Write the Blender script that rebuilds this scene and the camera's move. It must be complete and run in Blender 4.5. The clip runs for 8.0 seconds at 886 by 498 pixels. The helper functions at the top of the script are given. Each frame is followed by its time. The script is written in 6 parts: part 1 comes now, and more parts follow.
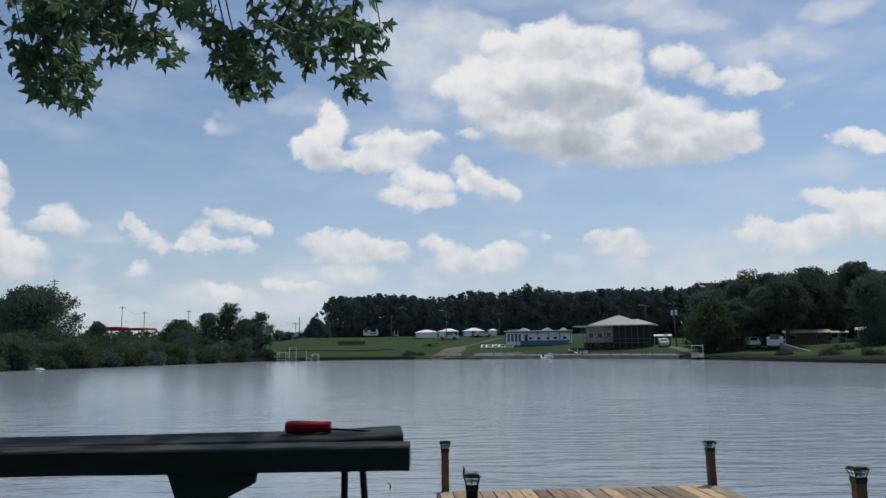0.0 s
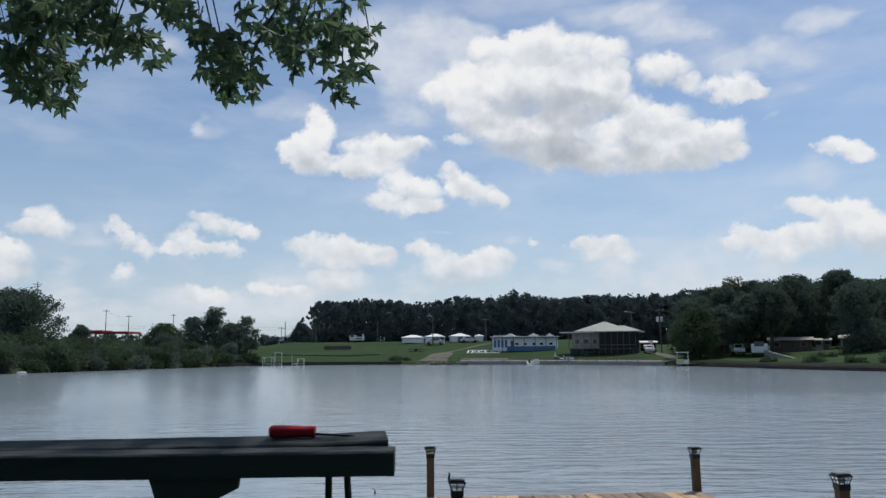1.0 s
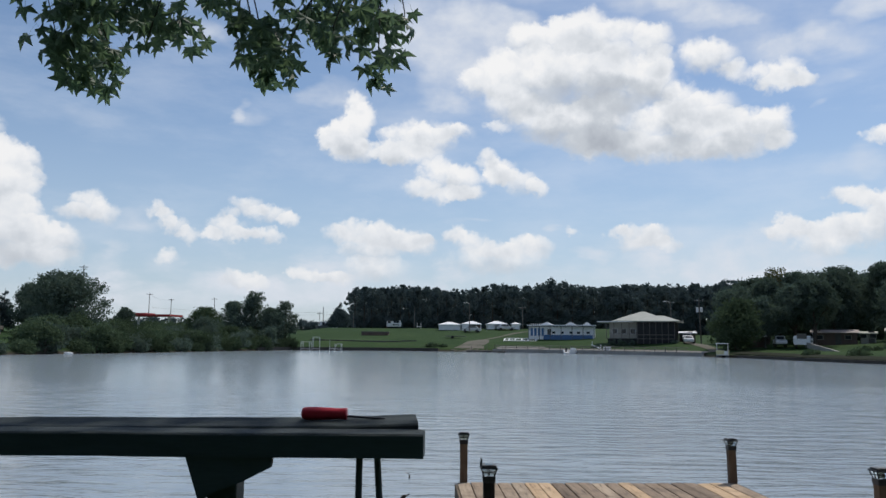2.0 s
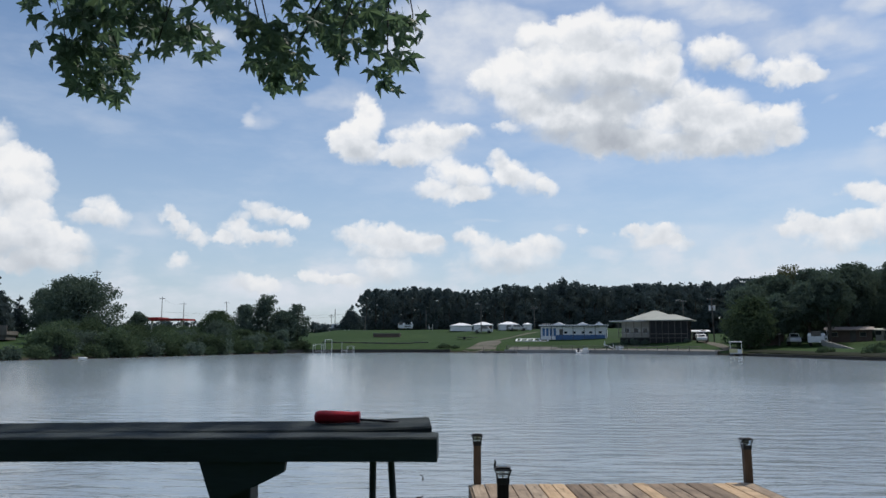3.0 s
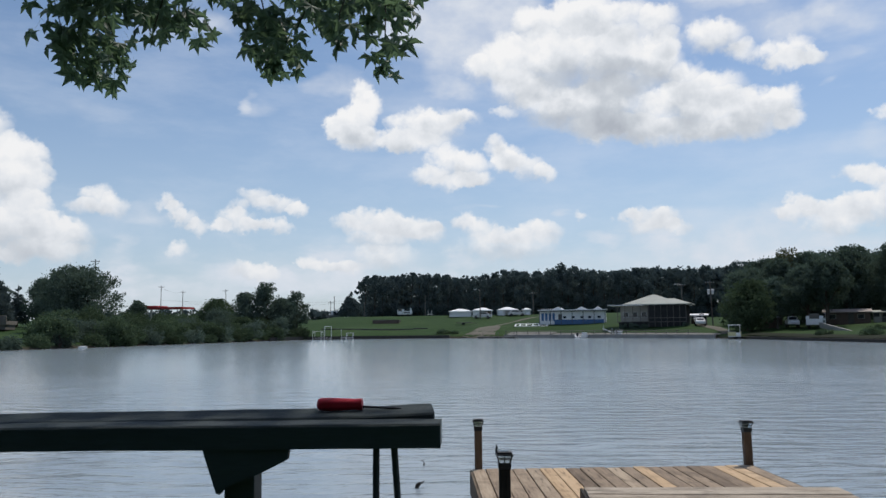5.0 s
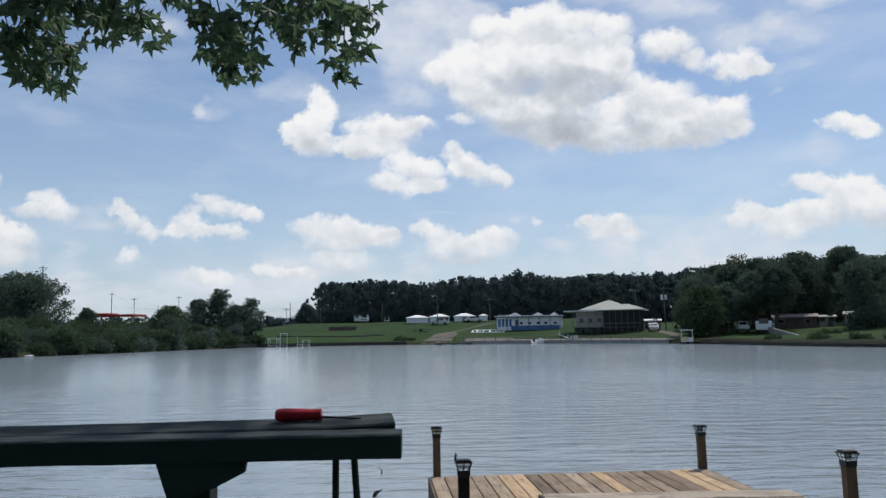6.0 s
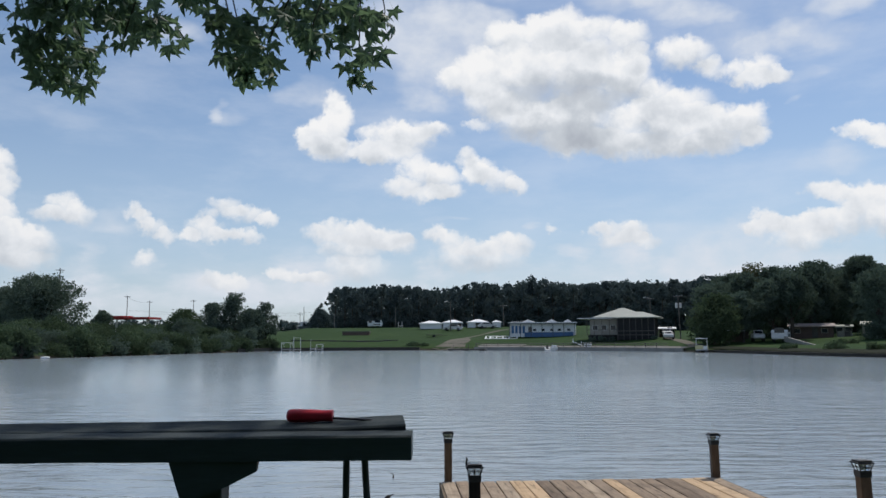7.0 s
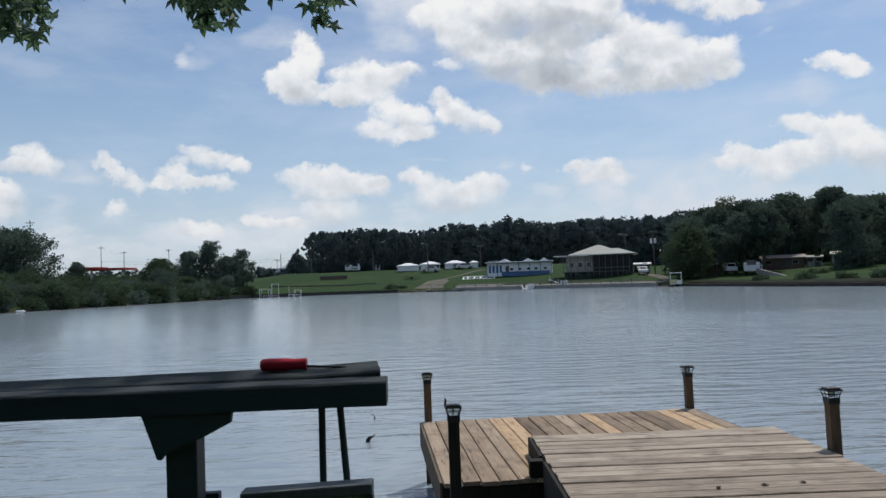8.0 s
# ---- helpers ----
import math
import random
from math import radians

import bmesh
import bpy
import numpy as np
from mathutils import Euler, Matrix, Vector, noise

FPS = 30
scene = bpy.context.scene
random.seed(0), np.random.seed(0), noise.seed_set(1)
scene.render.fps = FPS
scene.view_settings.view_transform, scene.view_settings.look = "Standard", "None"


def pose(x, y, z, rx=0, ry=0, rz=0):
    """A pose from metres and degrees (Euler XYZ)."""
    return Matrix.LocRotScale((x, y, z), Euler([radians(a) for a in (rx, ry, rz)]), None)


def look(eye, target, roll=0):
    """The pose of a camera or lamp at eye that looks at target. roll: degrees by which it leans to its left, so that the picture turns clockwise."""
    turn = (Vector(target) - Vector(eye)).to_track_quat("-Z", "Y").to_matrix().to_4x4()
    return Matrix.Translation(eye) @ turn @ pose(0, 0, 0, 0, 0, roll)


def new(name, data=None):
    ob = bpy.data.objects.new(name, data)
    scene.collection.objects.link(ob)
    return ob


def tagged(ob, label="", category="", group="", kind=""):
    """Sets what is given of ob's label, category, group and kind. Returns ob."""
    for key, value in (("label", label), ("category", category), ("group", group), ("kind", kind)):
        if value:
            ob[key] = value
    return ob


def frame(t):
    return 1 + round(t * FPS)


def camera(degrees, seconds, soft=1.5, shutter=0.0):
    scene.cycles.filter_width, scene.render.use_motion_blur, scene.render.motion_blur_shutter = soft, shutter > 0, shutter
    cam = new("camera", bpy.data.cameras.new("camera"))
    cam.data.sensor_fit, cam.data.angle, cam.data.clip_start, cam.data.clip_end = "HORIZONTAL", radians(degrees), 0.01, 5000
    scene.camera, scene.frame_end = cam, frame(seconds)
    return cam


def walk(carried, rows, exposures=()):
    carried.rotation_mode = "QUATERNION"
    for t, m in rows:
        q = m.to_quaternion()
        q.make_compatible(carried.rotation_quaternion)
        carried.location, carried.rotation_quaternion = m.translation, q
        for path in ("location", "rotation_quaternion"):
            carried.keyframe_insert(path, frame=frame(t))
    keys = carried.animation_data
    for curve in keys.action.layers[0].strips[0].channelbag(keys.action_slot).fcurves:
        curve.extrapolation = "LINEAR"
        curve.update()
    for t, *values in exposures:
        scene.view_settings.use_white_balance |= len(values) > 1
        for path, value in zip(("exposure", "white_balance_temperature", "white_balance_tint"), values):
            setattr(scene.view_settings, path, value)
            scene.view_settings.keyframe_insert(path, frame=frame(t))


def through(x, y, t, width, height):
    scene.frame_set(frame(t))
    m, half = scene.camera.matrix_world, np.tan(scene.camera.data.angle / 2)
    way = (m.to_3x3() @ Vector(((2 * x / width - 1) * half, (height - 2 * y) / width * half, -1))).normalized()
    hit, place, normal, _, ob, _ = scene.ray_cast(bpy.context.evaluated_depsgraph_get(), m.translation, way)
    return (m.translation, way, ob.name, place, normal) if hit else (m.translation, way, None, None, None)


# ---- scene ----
cam = camera(58.6, 8.0)
PATH = [
    (0, (-0.006, -0.026, 2.153), (-0.024, 1.958, 2.402), -0.7),
    (0.5, (0.007, -0.026, 2.151), (-0.004, 1.957, 2.417), -0.0),
    (1, (-0.005, -0.014, 2.151), (0.01, 1.969, 2.413), -0.4),
    (1.5, (0.009, -0.018, 2.15), (-0.002, 1.966, 2.403), -0.3),
    (2, (0.017, -0.031, 2.145), (-0.063, 1.954, 2.375), 0.5),
    (3.5, (0.01, -0.014, 2.151), (-0.105, 1.969, 2.385), -0.3),
    (4, (0.005, -0.013, 2.152), (-0.112, 1.971, 2.371), -0.6),
    (5.5, (0.003, -0.003, 2.15), (-0.072, 1.986, 2.346), -0.5),
    (6, (-0.01, 0.013, 2.158), (-0.005, 2.001, 2.37), -0.9),
    (6.5, (-0.001, 0.004, 2.15), (0.0, 1.992, 2.376), -0.6),
    (7, (-0.003, -0.001, 2.147), (-0.033, 1.985, 2.374), -0.3),
    (7.5, (-0.006, 0.0, 2.152), (-0.015, 1.988, 2.363), -0.6),
    (7.6, (-0.001, -0.01, 2.156), (-0.012, 1.979, 2.359), -0.7),
    (7.7, (0.004, 0.007, 2.156), (-0.005, 1.998, 2.345), -1.0),
    (7.8, (0.008, 0.017, 2.157), (0.003, 2.01, 2.322), -1.1),
    (7.9, (0.01, 0.023, 2.157), (0.015, 2.019, 2.285), -1.4),
    (8, (0.016, 0.042, 2.157), (0.043, 2.04, 2.236), -2.0),
]
EXPOSURES = [(0, -0.06), (0.5, -0.02), (1.0, 0.05), (1.5, 0.09), (7.4, 0.10), (8.0, 0.06)]
walk(cam, [(t, look(eye, target, roll)) for t, eye, target, roll in PATH], EXPOSURES)

# ---- world, sun, exposure ----
SUN_EL, SUN_AZ = 62.0, 38.0      # degrees above the horizon, degrees clockwise from +y

sun = new("sun", bpy.data.lights.new("sun", "SUN"))
sun.data.energy, sun.data.angle, sun.data.color = 2.6, radians(0.6), (1.0, 0.94, 0.85)
_az, _el = radians(SUN_AZ), radians(SUN_EL)
_way = Vector((math.sin(_az) * math.cos(_el), math.cos(_az) * math.cos(_el), math.sin(_el)))
sun.matrix_world = look(_way * 80, (0, 0, 0))


class Nodes:
    """Short hand for building node trees."""

    def __init__(self, tree):
        self.tree = tree
        tree.nodes.clear()

    def add(self, kind, ins={}):
        n = self.tree.nodes.new(kind)
        for key, val in ins.items():
            self.put(n.inputs[key], val)
        return n

    def put(self, socket, val):
        if isinstance(val, bpy.types.NodeSocket):
            self.tree.links.new(val, socket)
        else:
            socket.default_value = val

    def math(self, op, a, b=0.0, c=0.0, clamp=False):
        n = self.add("ShaderNodeMath", {0: a, 1: b, 2: c})
        n.operation, n.use_clamp = op, clamp
        return n.outputs[0]

    def vec(self, op, a, b=(0, 0, 0), c=(0, 0, 0)):
        n = self.add("ShaderNodeVectorMath", {0: a, 1: b})
        n.operation = op
        if op == "MULTIPLY_ADD":
            self.put(n.inputs[2], c)
        return n.outputs["Value"] if op in ("DOT_PRODUCT", "LENGTH") else n.outputs[0]

    def noise(self, vector, scale, detail=4.0, rough=0.55, lac=2.0):
        n = self.add("ShaderNodeTexNoise", {"Vector": vector, "Scale": scale, "Detail": detail, "Roughness": rough, "Lacunarity": lac})
        return n

    def ramp(self, fac, stops):
        n = self.add("ShaderNodeValToRGB", {0: fac})
        e = n.color_ramp.elements
        while len(e) < len(stops):
            e.new(0.5)
        for el, (pos, col) in zip(e, stops):
            el.position, el.color = pos, (*col, 1)
        return n.outputs[0]

    def mix(self, fac, a, b, blend="MIX"):
        n = self.add("ShaderNodeMix")
        n.data_type, n.blend_type = "RGBA", blend
        for sock, val in ((n.inputs[0], fac), (n.inputs[6], a), (n.inputs[7], b)):
            if isinstance(val, tuple) and len(val) == 3:
                val = (*val, 1)
            self.put(sock, val)
        return n.outputs[2]

    def smooth(self, x, lo, hi, out0=0.0, out1=1.0):
        n = self.add("ShaderNodeMapRange", {0: x, 1: lo, 2: hi, 3: out0, 4: out1})
        n.interpolation_type = "SMOOTHSTEP"
        return n.outputs[0]


world = bpy.data.worlds.new("sky")
scene.world = world
world.use_nodes = True
W = Nodes(world.node_tree)
sky = W.add("ShaderNodeTexSky")
sky.sky_type, sky.sun_disc, sky.sun_elevation, sky.sun_rotation = "NISHITA", False, _el, _az
sky.altitude, sky.air_density, sky.dust_density, sky.ozone_density = 200.0, 1.0, 0.6, 2.6
coord = W.add("ShaderNodeTexCoord").outputs["Generated"]
sep = W.add("ShaderNodeSeparateXYZ", {0: coord})
az = W.math("MULTIPLY", W.math("ARCTAN2", sep.outputs[0], sep.outputs[1]), 57.29578)
el = W.math("MULTIPLY", W.math("ARCSINE", sep.outputs[2]), 57.29578)
flat = W.add("ShaderNodeCombineXYZ", {0: az, 1: el, 2: 0.0}).outputs[0]
warp_a = W.noise(coord, 9.0, 2.0, 0.5).outputs["Color"]
warp_b = W.noise(coord, 34.0, 3.0, 0.6).outputs["Color"]
warp_c = W.noise(coord, 120.0, 4.0, 0.65).outputs["Color"]
bent = W.vec("MULTIPLY_ADD", warp_a, (1.4, 1.0, 0), W.vec("ADD", flat, (-0.7, -0.5, 0)))
bent = W.vec("MULTIPLY_ADD", warp_b, (1.8, 1.5, 0), W.vec("ADD", bent, (-0.9, -0.75, 0)))
bent = W.vec("MULTIPLY_ADD", warp_c, (0.6, 0.5, 0), W.vec("ADD", bent, (-0.3, -0.25, 0)))
streak = W.noise(W.vec("MULTIPLY", coord, (1.0, 1.0, 2.4)), 9.0, 4.0, 0.52).outputs["Color"]
drawn = W.vec("MULTIPLY_ADD", streak, (7.0, 3.6, 0), W.vec("ADD", flat, (-3.5, -1.8, 0)))
heap = {"sum": None, "mid": None, "grey": None, "thin": None}


def puff(a, e, w, h, weight=1.0, grey=0.0):
    """One heap of cloud: azimuth, elevation, half width and half height in degrees; grey: how thick its heart is."""
    w, h = w * 1.12 + 0.16, h * 1.12 + 0.14
    q = W.vec("MULTIPLY_ADD", bent, (1 / w, 1 / h, 0), (-a / w, -e / h, 0))
    m = W.math("MAXIMUM", W.math("SUBTRACT", 1.0, W.vec("DOT_PRODUCT", q, q)), 0.0)
    if grey:
        heap["grey"] = W.math("MULTIPLY_ADD", m, grey, heap["grey"] or 0.0)
    if weight != 1.0:
        m = W.math("MULTIPLY", m, weight)
    heap["sum"] = W.math("ADD", m, heap["sum"] or 0.0)
    heap["mid"] = W.math("MULTIPLY_ADD", m, e, heap["mid"] or 0.0)


def wisp(a, e, w, h, weight):
    """One drawn-out veil of thin cloud."""
    w, h = w * 1.5, h * 1.5
    q = W.vec("MULTIPLY_ADD", drawn, (1 / w, 1 / h, 0), (-a / w, -e / h, 0))
    m = W.math("MAXIMUM", W.math("SUBTRACT", 1.0, W.vec("DOT_PRODUCT", q, q)), 0.0)
    heap["thin"] = W.math("MULTIPLY_ADD", m, weight * 1.45, heap["thin"] or 0.0)


# broad grey-hearted cloud
puff(8.0, 21.8, 2.45, 1.42)
puff(5.9, 21.4, 2.07, 1.32)
puff(3.8, 21.3, 1.59, 1.14)
puff(10.8, 21.0, 2.40, 1.49)
puff(13.2, 20.9, 1.33, 1.03)
puff(13.3, 19.4, 1.01, 0.89)
puff(1.7, 19.1, 2.31, 1.40)
puff(4.2, 18.6, 2.91, 2.13)
puff(7.5, 18.8, 3.26, 2.22, 1, 0.45)
puff(10.7, 18.2, 2.86, 2.21, 1, 0.55)
puff(13.0, 17.9, 1.63, 1.58)
puff(0.2, 18.5, 1.52, 0.94)
puff(2.5, 17.1, 2.08, 1.18)
puff(4.9, 15.9, 2.47, 1.50, 1, 0.25)
puff(7.4, 15.3, 2.84, 1.65, 1, 0.6)
puff(9.8, 15.5, 2.79, 1.87, 1, 0.65)
puff(8.1, 13.9, 2.01, 0.87, 1, 0.3)
puff(15.0, 16.6, 1.59, 1.36)
puff(17.1, 16.0, 1.85, 1.27)
puff(14.1, 14.9, 2.67, 1.53, 1, 0.35)
puff(17.1, 14.2, 2.58, 1.58, 1, 0.2)
puff(19.6, 14.3, 1.71, 1.55)
puff(21.0, 14.5, 1.11, 1.32)
puff(21.3, 13.4, 0.97, 0.55)
puff(17.4, 13.1, 3.29, 0.76, 1, 0.25)
puff(12.8, 13.4, 3.09, 0.78, 1, 0.35)
puff(10.5, 13.9, 2.37, 0.94, 1, 0.35)
puff(15.8, 19.5, 1.29, 1.25)
puff(17.3, 19.4, 1.41, 1.09)
puff(18.3, 18.4, 0.88, 0.73)
puff(20.2, 17.9, 1.21, 0.79)
puff(21.9, 17.9, 1.04, 0.92)
puff(22.8, 17.3, 0.68, 0.53)
puff(20.9, 17.3, 1.33, 0.50)
# leaning cloud
puff(-9.0, 16.8, 0.71, 0.95)
puff(-8.4, 15.6, 1.00, 1.35)
puff(-9.3, 14.4, 1.58, 1.52)
puff(-10.5, 14.2, 1.32, 1.12)
puff(-8.9, 13.3, 1.82, 0.80, 1, 0.15)
puff(-11.2, 14.3, 0.74, 0.64)
puff(-5.0, 14.5, 1.84, 1.08)
puff(-3.4, 14.2, 1.84, 0.97)
puff(-6.0, 13.4, 1.42, 0.69)
puff(-2.4, 15.0, 1.68, 0.72, 0.8)
puff(-1.1, 15.0, 1.17, 0.48, 0.7)
puff(-4.9, 13.2, 2.42, 0.57)
# pair of heaps
puff(-2.6, 11.9, 1.50, 1.06)
puff(-0.8, 11.6, 1.33, 1.02)
puff(-4.1, 11.0, 1.17, 0.61)
puff(-0.6, 10.5, 1.24, 0.61)
puff(-1.9, 10.5, 1.87, 0.57)
puff(0.9, 13.2, 0.67, 0.73)
puff(2.1, 12.3, 1.24, 0.97)
puff(3.6, 11.5, 1.40, 0.85)
puff(4.8, 11.0, 0.73, 0.56)
puff(1.6, 11.9, 0.99, 0.73)
puff(1.6, 15.5, 0.83, 0.36, 0.9)
# tall heap
puff(-33.2, 12.7, 1.26, 1.27)
puff(-31.7, 11.8, 1.07, 1.00)
puff(-30.5, 11.4, 0.89, 0.87)
puff(-30.4, 10.2, 0.83, 0.87)
puff(-32.4, 10.4, 1.91, 1.79)
puff(-31.4, 9.1, 1.56, 1.59)
puff(-30.9, 7.6, 1.56, 1.38)
puff(-29.6, 6.6, 1.60, 1.10)
puff(-28.1, 6.3, 1.30, 1.04)
puff(-31.6, 6.2, 2.57, 1.59, 1, 0.3)
puff(-29.6, 5.1, 2.66, 0.59, 1, 0.3)
puff(-34.9, 10.6, 1.82, 3.13)
puff(-34.7, 6.8, 2.42, 3.15, 1, 0.2)
puff(-32.4, 4.9, 0.76, 0.36)
# low heaps
puff(-26.8, 9.0, 1.12, 0.94)
puff(-25.7, 8.4, 0.92, 0.72)
puff(-27.7, 8.3, 1.03, 0.52, 0.9)
puff(-22.5, 8.8, 0.56, 0.54)
puff(-22.0, 8.1, 0.60, 0.66)
puff(-21.3, 7.5, 0.75, 0.55)
puff(-20.5, 7.0, 0.68, 0.39)
puff(-16.6, 9.2, 1.10, 0.64)
puff(-15.0, 8.7, 1.35, 0.64)
puff(-13.6, 8.4, 0.64, 0.40)
puff(-17.7, 8.4, 0.78, 0.40, 0.8)
puff(-17.7, 7.5, 1.63, 0.72)
puff(-19.0, 7.1, 0.69, 0.36)
puff(-16.3, 7.3, 0.98, 0.40, 0.8)
puff(-14.9, 7.2, 1.11, 0.48, 0.9)
puff(-21.9, 5.4, 0.67, 0.58)
puff(-16.9, 4.1, 1.40, 0.52)
puff(-15.7, 3.8, 1.02, 0.36, 0.9)
puff(-11.5, 4.5, 1.93, 0.37)
puff(-12.8, 4.8, 0.72, 0.49)
puff(-10.4, 4.4, 1.46, 0.37)
# long bank
puff(-8.5, 7.8, 1.23, 0.61)
puff(-6.6, 7.7, 1.40, 0.70)
puff(-4.8, 7.3, 1.45, 0.82)
puff(-10.0, 7.5, 1.02, 0.41, 0.8)
puff(-7.2, 6.7, 2.46, 0.90, 0.9, 0.25)
puff(-3.9, 6.9, 0.99, 0.70)
puff(-1.5, 7.5, 0.87, 0.57)
puff(-0.2, 6.9, 1.40, 0.70)
puff(1.8, 6.6, 1.43, 0.61)
puff(3.3, 6.8, 1.14, 0.61)
puff(4.7, 6.7, 0.97, 0.69, 0.9)
puff(1.4, 5.6, 4.08, 0.90, 0.8, 0.25)
puff(-7.3, 5.1, 2.46, 0.90, 0.8, 0.15)
# small heap to the east
puff(11.6, 7.7, 1.31, 0.63)
puff(10.3, 7.8, 0.78, 0.36)
puff(12.8, 7.3, 1.14, 0.63)
puff(13.8, 6.7, 0.68, 0.43, 0.9)
puff(12.0, 6.9, 1.69, 0.51, 0.9)
puff(7.1, 7.9, 0.56, 0.28, 0.9)
# heaps at the east edge
puff(24.6, 9.6, 0.91, 0.47)
puff(25.8, 9.6, 0.95, 0.54)
puff(27.1, 8.9, 1.54, 0.99)
puff(21.7, 8.2, 0.61, 0.59)
puff(22.2, 7.5, 0.67, 0.67)
puff(21.4, 7.3, 0.82, 0.48, 0.9)
puff(23.3, 7.3, 0.99, 0.66)
puff(24.7, 7.6, 0.97, 0.72)
puff(25.9, 7.3, 1.26, 1.00)
puff(23.9, 6.4, 1.96, 0.73, 0.9, 0.2)
puff(20.7, 7.6, 0.52, 0.30, 0.8)
puff(28.2, 8.1, 1.81, 1.54)
puff(29.9, 7.3, 1.74, 1.64)
puff(27.2, 13.4, 1.06, 0.35)
puff(28.4, 13.0, 1.03, 0.52)
puff(29.1, 12.6, 0.78, 0.41)
# thin cloud
wisp(-1.5, 19.3, 2.6, 2.2, 0.6)
wisp(0.2, 22.0, 3.0, 1.8, 0.6)
wisp(20.5, 20.6, 5.0, 1.8, 0.45)
wisp(-2.9, 22.7, 4.68, 2.08, 0.75)
wisp(-3.8, 20.6, 3.39, 1.54, 0.55)
wisp(0.0, 21.1, 3.38, 2.10, 0.7)
wisp(15.8, 22.7, 2.67, 0.93, 0.8)
wisp(13.3, 23.7, 3.14, 0.71, 0.6)
wisp(17.8, 21.6, 2.22, 0.57, 0.5)
wisp(24.4, 19.4, 2.99, 0.82, 0.6)
wisp(27.2, 21.2, 1.90, 0.72, 0.8)
wisp(21.3, 19.5, 2.45, 0.71, 0.3)
wisp(6.0, 25.3, 5.00, 1.08, 0.4)
wisp(-19.9, 20.7, 1.88, 0.89, 0.8)
wisp(-21.6, 19.7, 1.91, 0.44, 0.5)
wisp(-16.2, 15.4, 1.20, 0.62, 0.55)
wisp(-16.9, 15.8, 0.56, 0.54, 0.5)
wisp(-6.0, 17.3, 5.04, 1.58, 0.35)
wisp(-11.4, 17.6, 1.41, 0.55, 0.5)
wisp(-2.2, 17.2, 1.68, 0.55, 0.5)
wisp(24.5, 17.4, 0.86, 0.31, 0.5)
wisp(24.4, 15.8, 0.59, 0.28, 0.5)
wisp(26.2, 11.6, 1.90, 0.78, 0.5)
wisp(-23.8, 7.8, 1.46, 0.61, 0.5)
wisp(-25.3, 5.5, 0.99, 0.76, 0.45)
wisp(-21.4, 4.7, 1.12, 0.55, 0.5)
wisp(-17.6, 3.4, 2.31, 0.63, 0.5)
wisp(-26.1, 4.1, 2.10, 0.45, 0.5)
wisp(-12.5, 3.1, 3.59, 0.81, 0.5)
wisp(6.1, 7.8, 0.64, 0.24, 0.5)
wisp(-0.6, 8.5, 1.41, 0.20, 0.4)
wisp(8.5, 6.1, 1.34, 0.40, 0.6)
wisp(15.2, 6.2, 5.55, 1.79, 0.5)
wisp(16.9, 4.6, 9.35, 1.15, 0.5)
wisp(-6.8, 4.3, 10.53, 1.23, 0.45)
wisp(-22.5, 2.7, 9.46, 1.00, 0.5)
wisp(20.6, 6.3, 3.10, 1.50, 0.4)
wisp(-27.2, 14.4, 2.11, 0.52, 0.3)

# the same broken cloud goes on round the rest of the sky
wide = W.noise(W.vec("MULTIPLY", coord, (1.0, 1.0, 1.8)), 3.2, 6.0, 0.58).outputs["Fac"]
q = W.vec("MULTIPLY_ADD", flat, (1 / 52, 1 / 38, 0), (0, -14 / 38, 0))
inside = W.math("SUBTRACT", 1.35, W.vec("DOT_PRODUCT", q, q), clamp=True)
rest = W.math("MULTIPLY", W.smooth(wide, 0.47, 0.66, 0.0, 1.0), W.math("SUBTRACT", 1.0, inside, clamp=True))
band = W.noise(W.vec("MULTIPLY", coord, (1, 1, 2.6)), 11.0, 6.0, 0.6).outputs["Fac"]
low_bank = W.math("MULTIPLY", W.smooth(band, 0.42, 0.68, 0.0, 0.62), W.smooth(el, 4.5, 10.5, 1.0, 0.0))
grain = W.noise(coord, 17.0, 5.0, 0.52).outputs["Fac"]
billow = W.noise(coord, 22.0, 4.0, 0.5).outputs["Fac"]
shifted = W.noise(W.vec("ADD", coord, (0.007, 0.0, 0.011)), 22.0, 4.0, 0.5).outputs["Fac"]
fine = W.noise(coord, 60.0, 5.0, 0.6).outputs["Fac"]
near = W.smooth(heap["sum"], 0.0, 0.3)                # frays only where there is cloud
rough = W.math("MULTIPLY_ADD", W.math("SUBTRACT", grain, 0.5), 0.9, W.math("MULTIPLY", W.math("SUBTRACT", fine, 0.5), 0.45))
thick = W.math("MULTIPLY_ADD", rough, near, heap["sum"])
mid = W.math("DIVIDE", heap["mid"], W.math("MAXIMUM", heap["sum"], 0.02))
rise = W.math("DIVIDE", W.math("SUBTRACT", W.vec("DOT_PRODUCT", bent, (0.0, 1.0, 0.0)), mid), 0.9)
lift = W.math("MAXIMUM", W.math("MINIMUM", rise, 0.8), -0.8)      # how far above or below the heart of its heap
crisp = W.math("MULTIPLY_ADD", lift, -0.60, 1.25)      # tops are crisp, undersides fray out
body = W.math("MULTIPLY", W.smooth(thick, 0.10, W.math("MAXIMUM", crisp, 0.75)), 0.58)
cover = W.math("MULTIPLY_ADD", W.smooth(thick, -0.02, 0.95), 0.39, body)
thin = W.math("ADD", W.math("ADD", heap["thin"], rest), low_bank)
thin = W.math("MULTIPLY", thin, W.smooth(W.noise(coord, 15.0, 4.0, 0.55).outputs["Fac"], 0.15, 0.8, 0.45, 1.65))
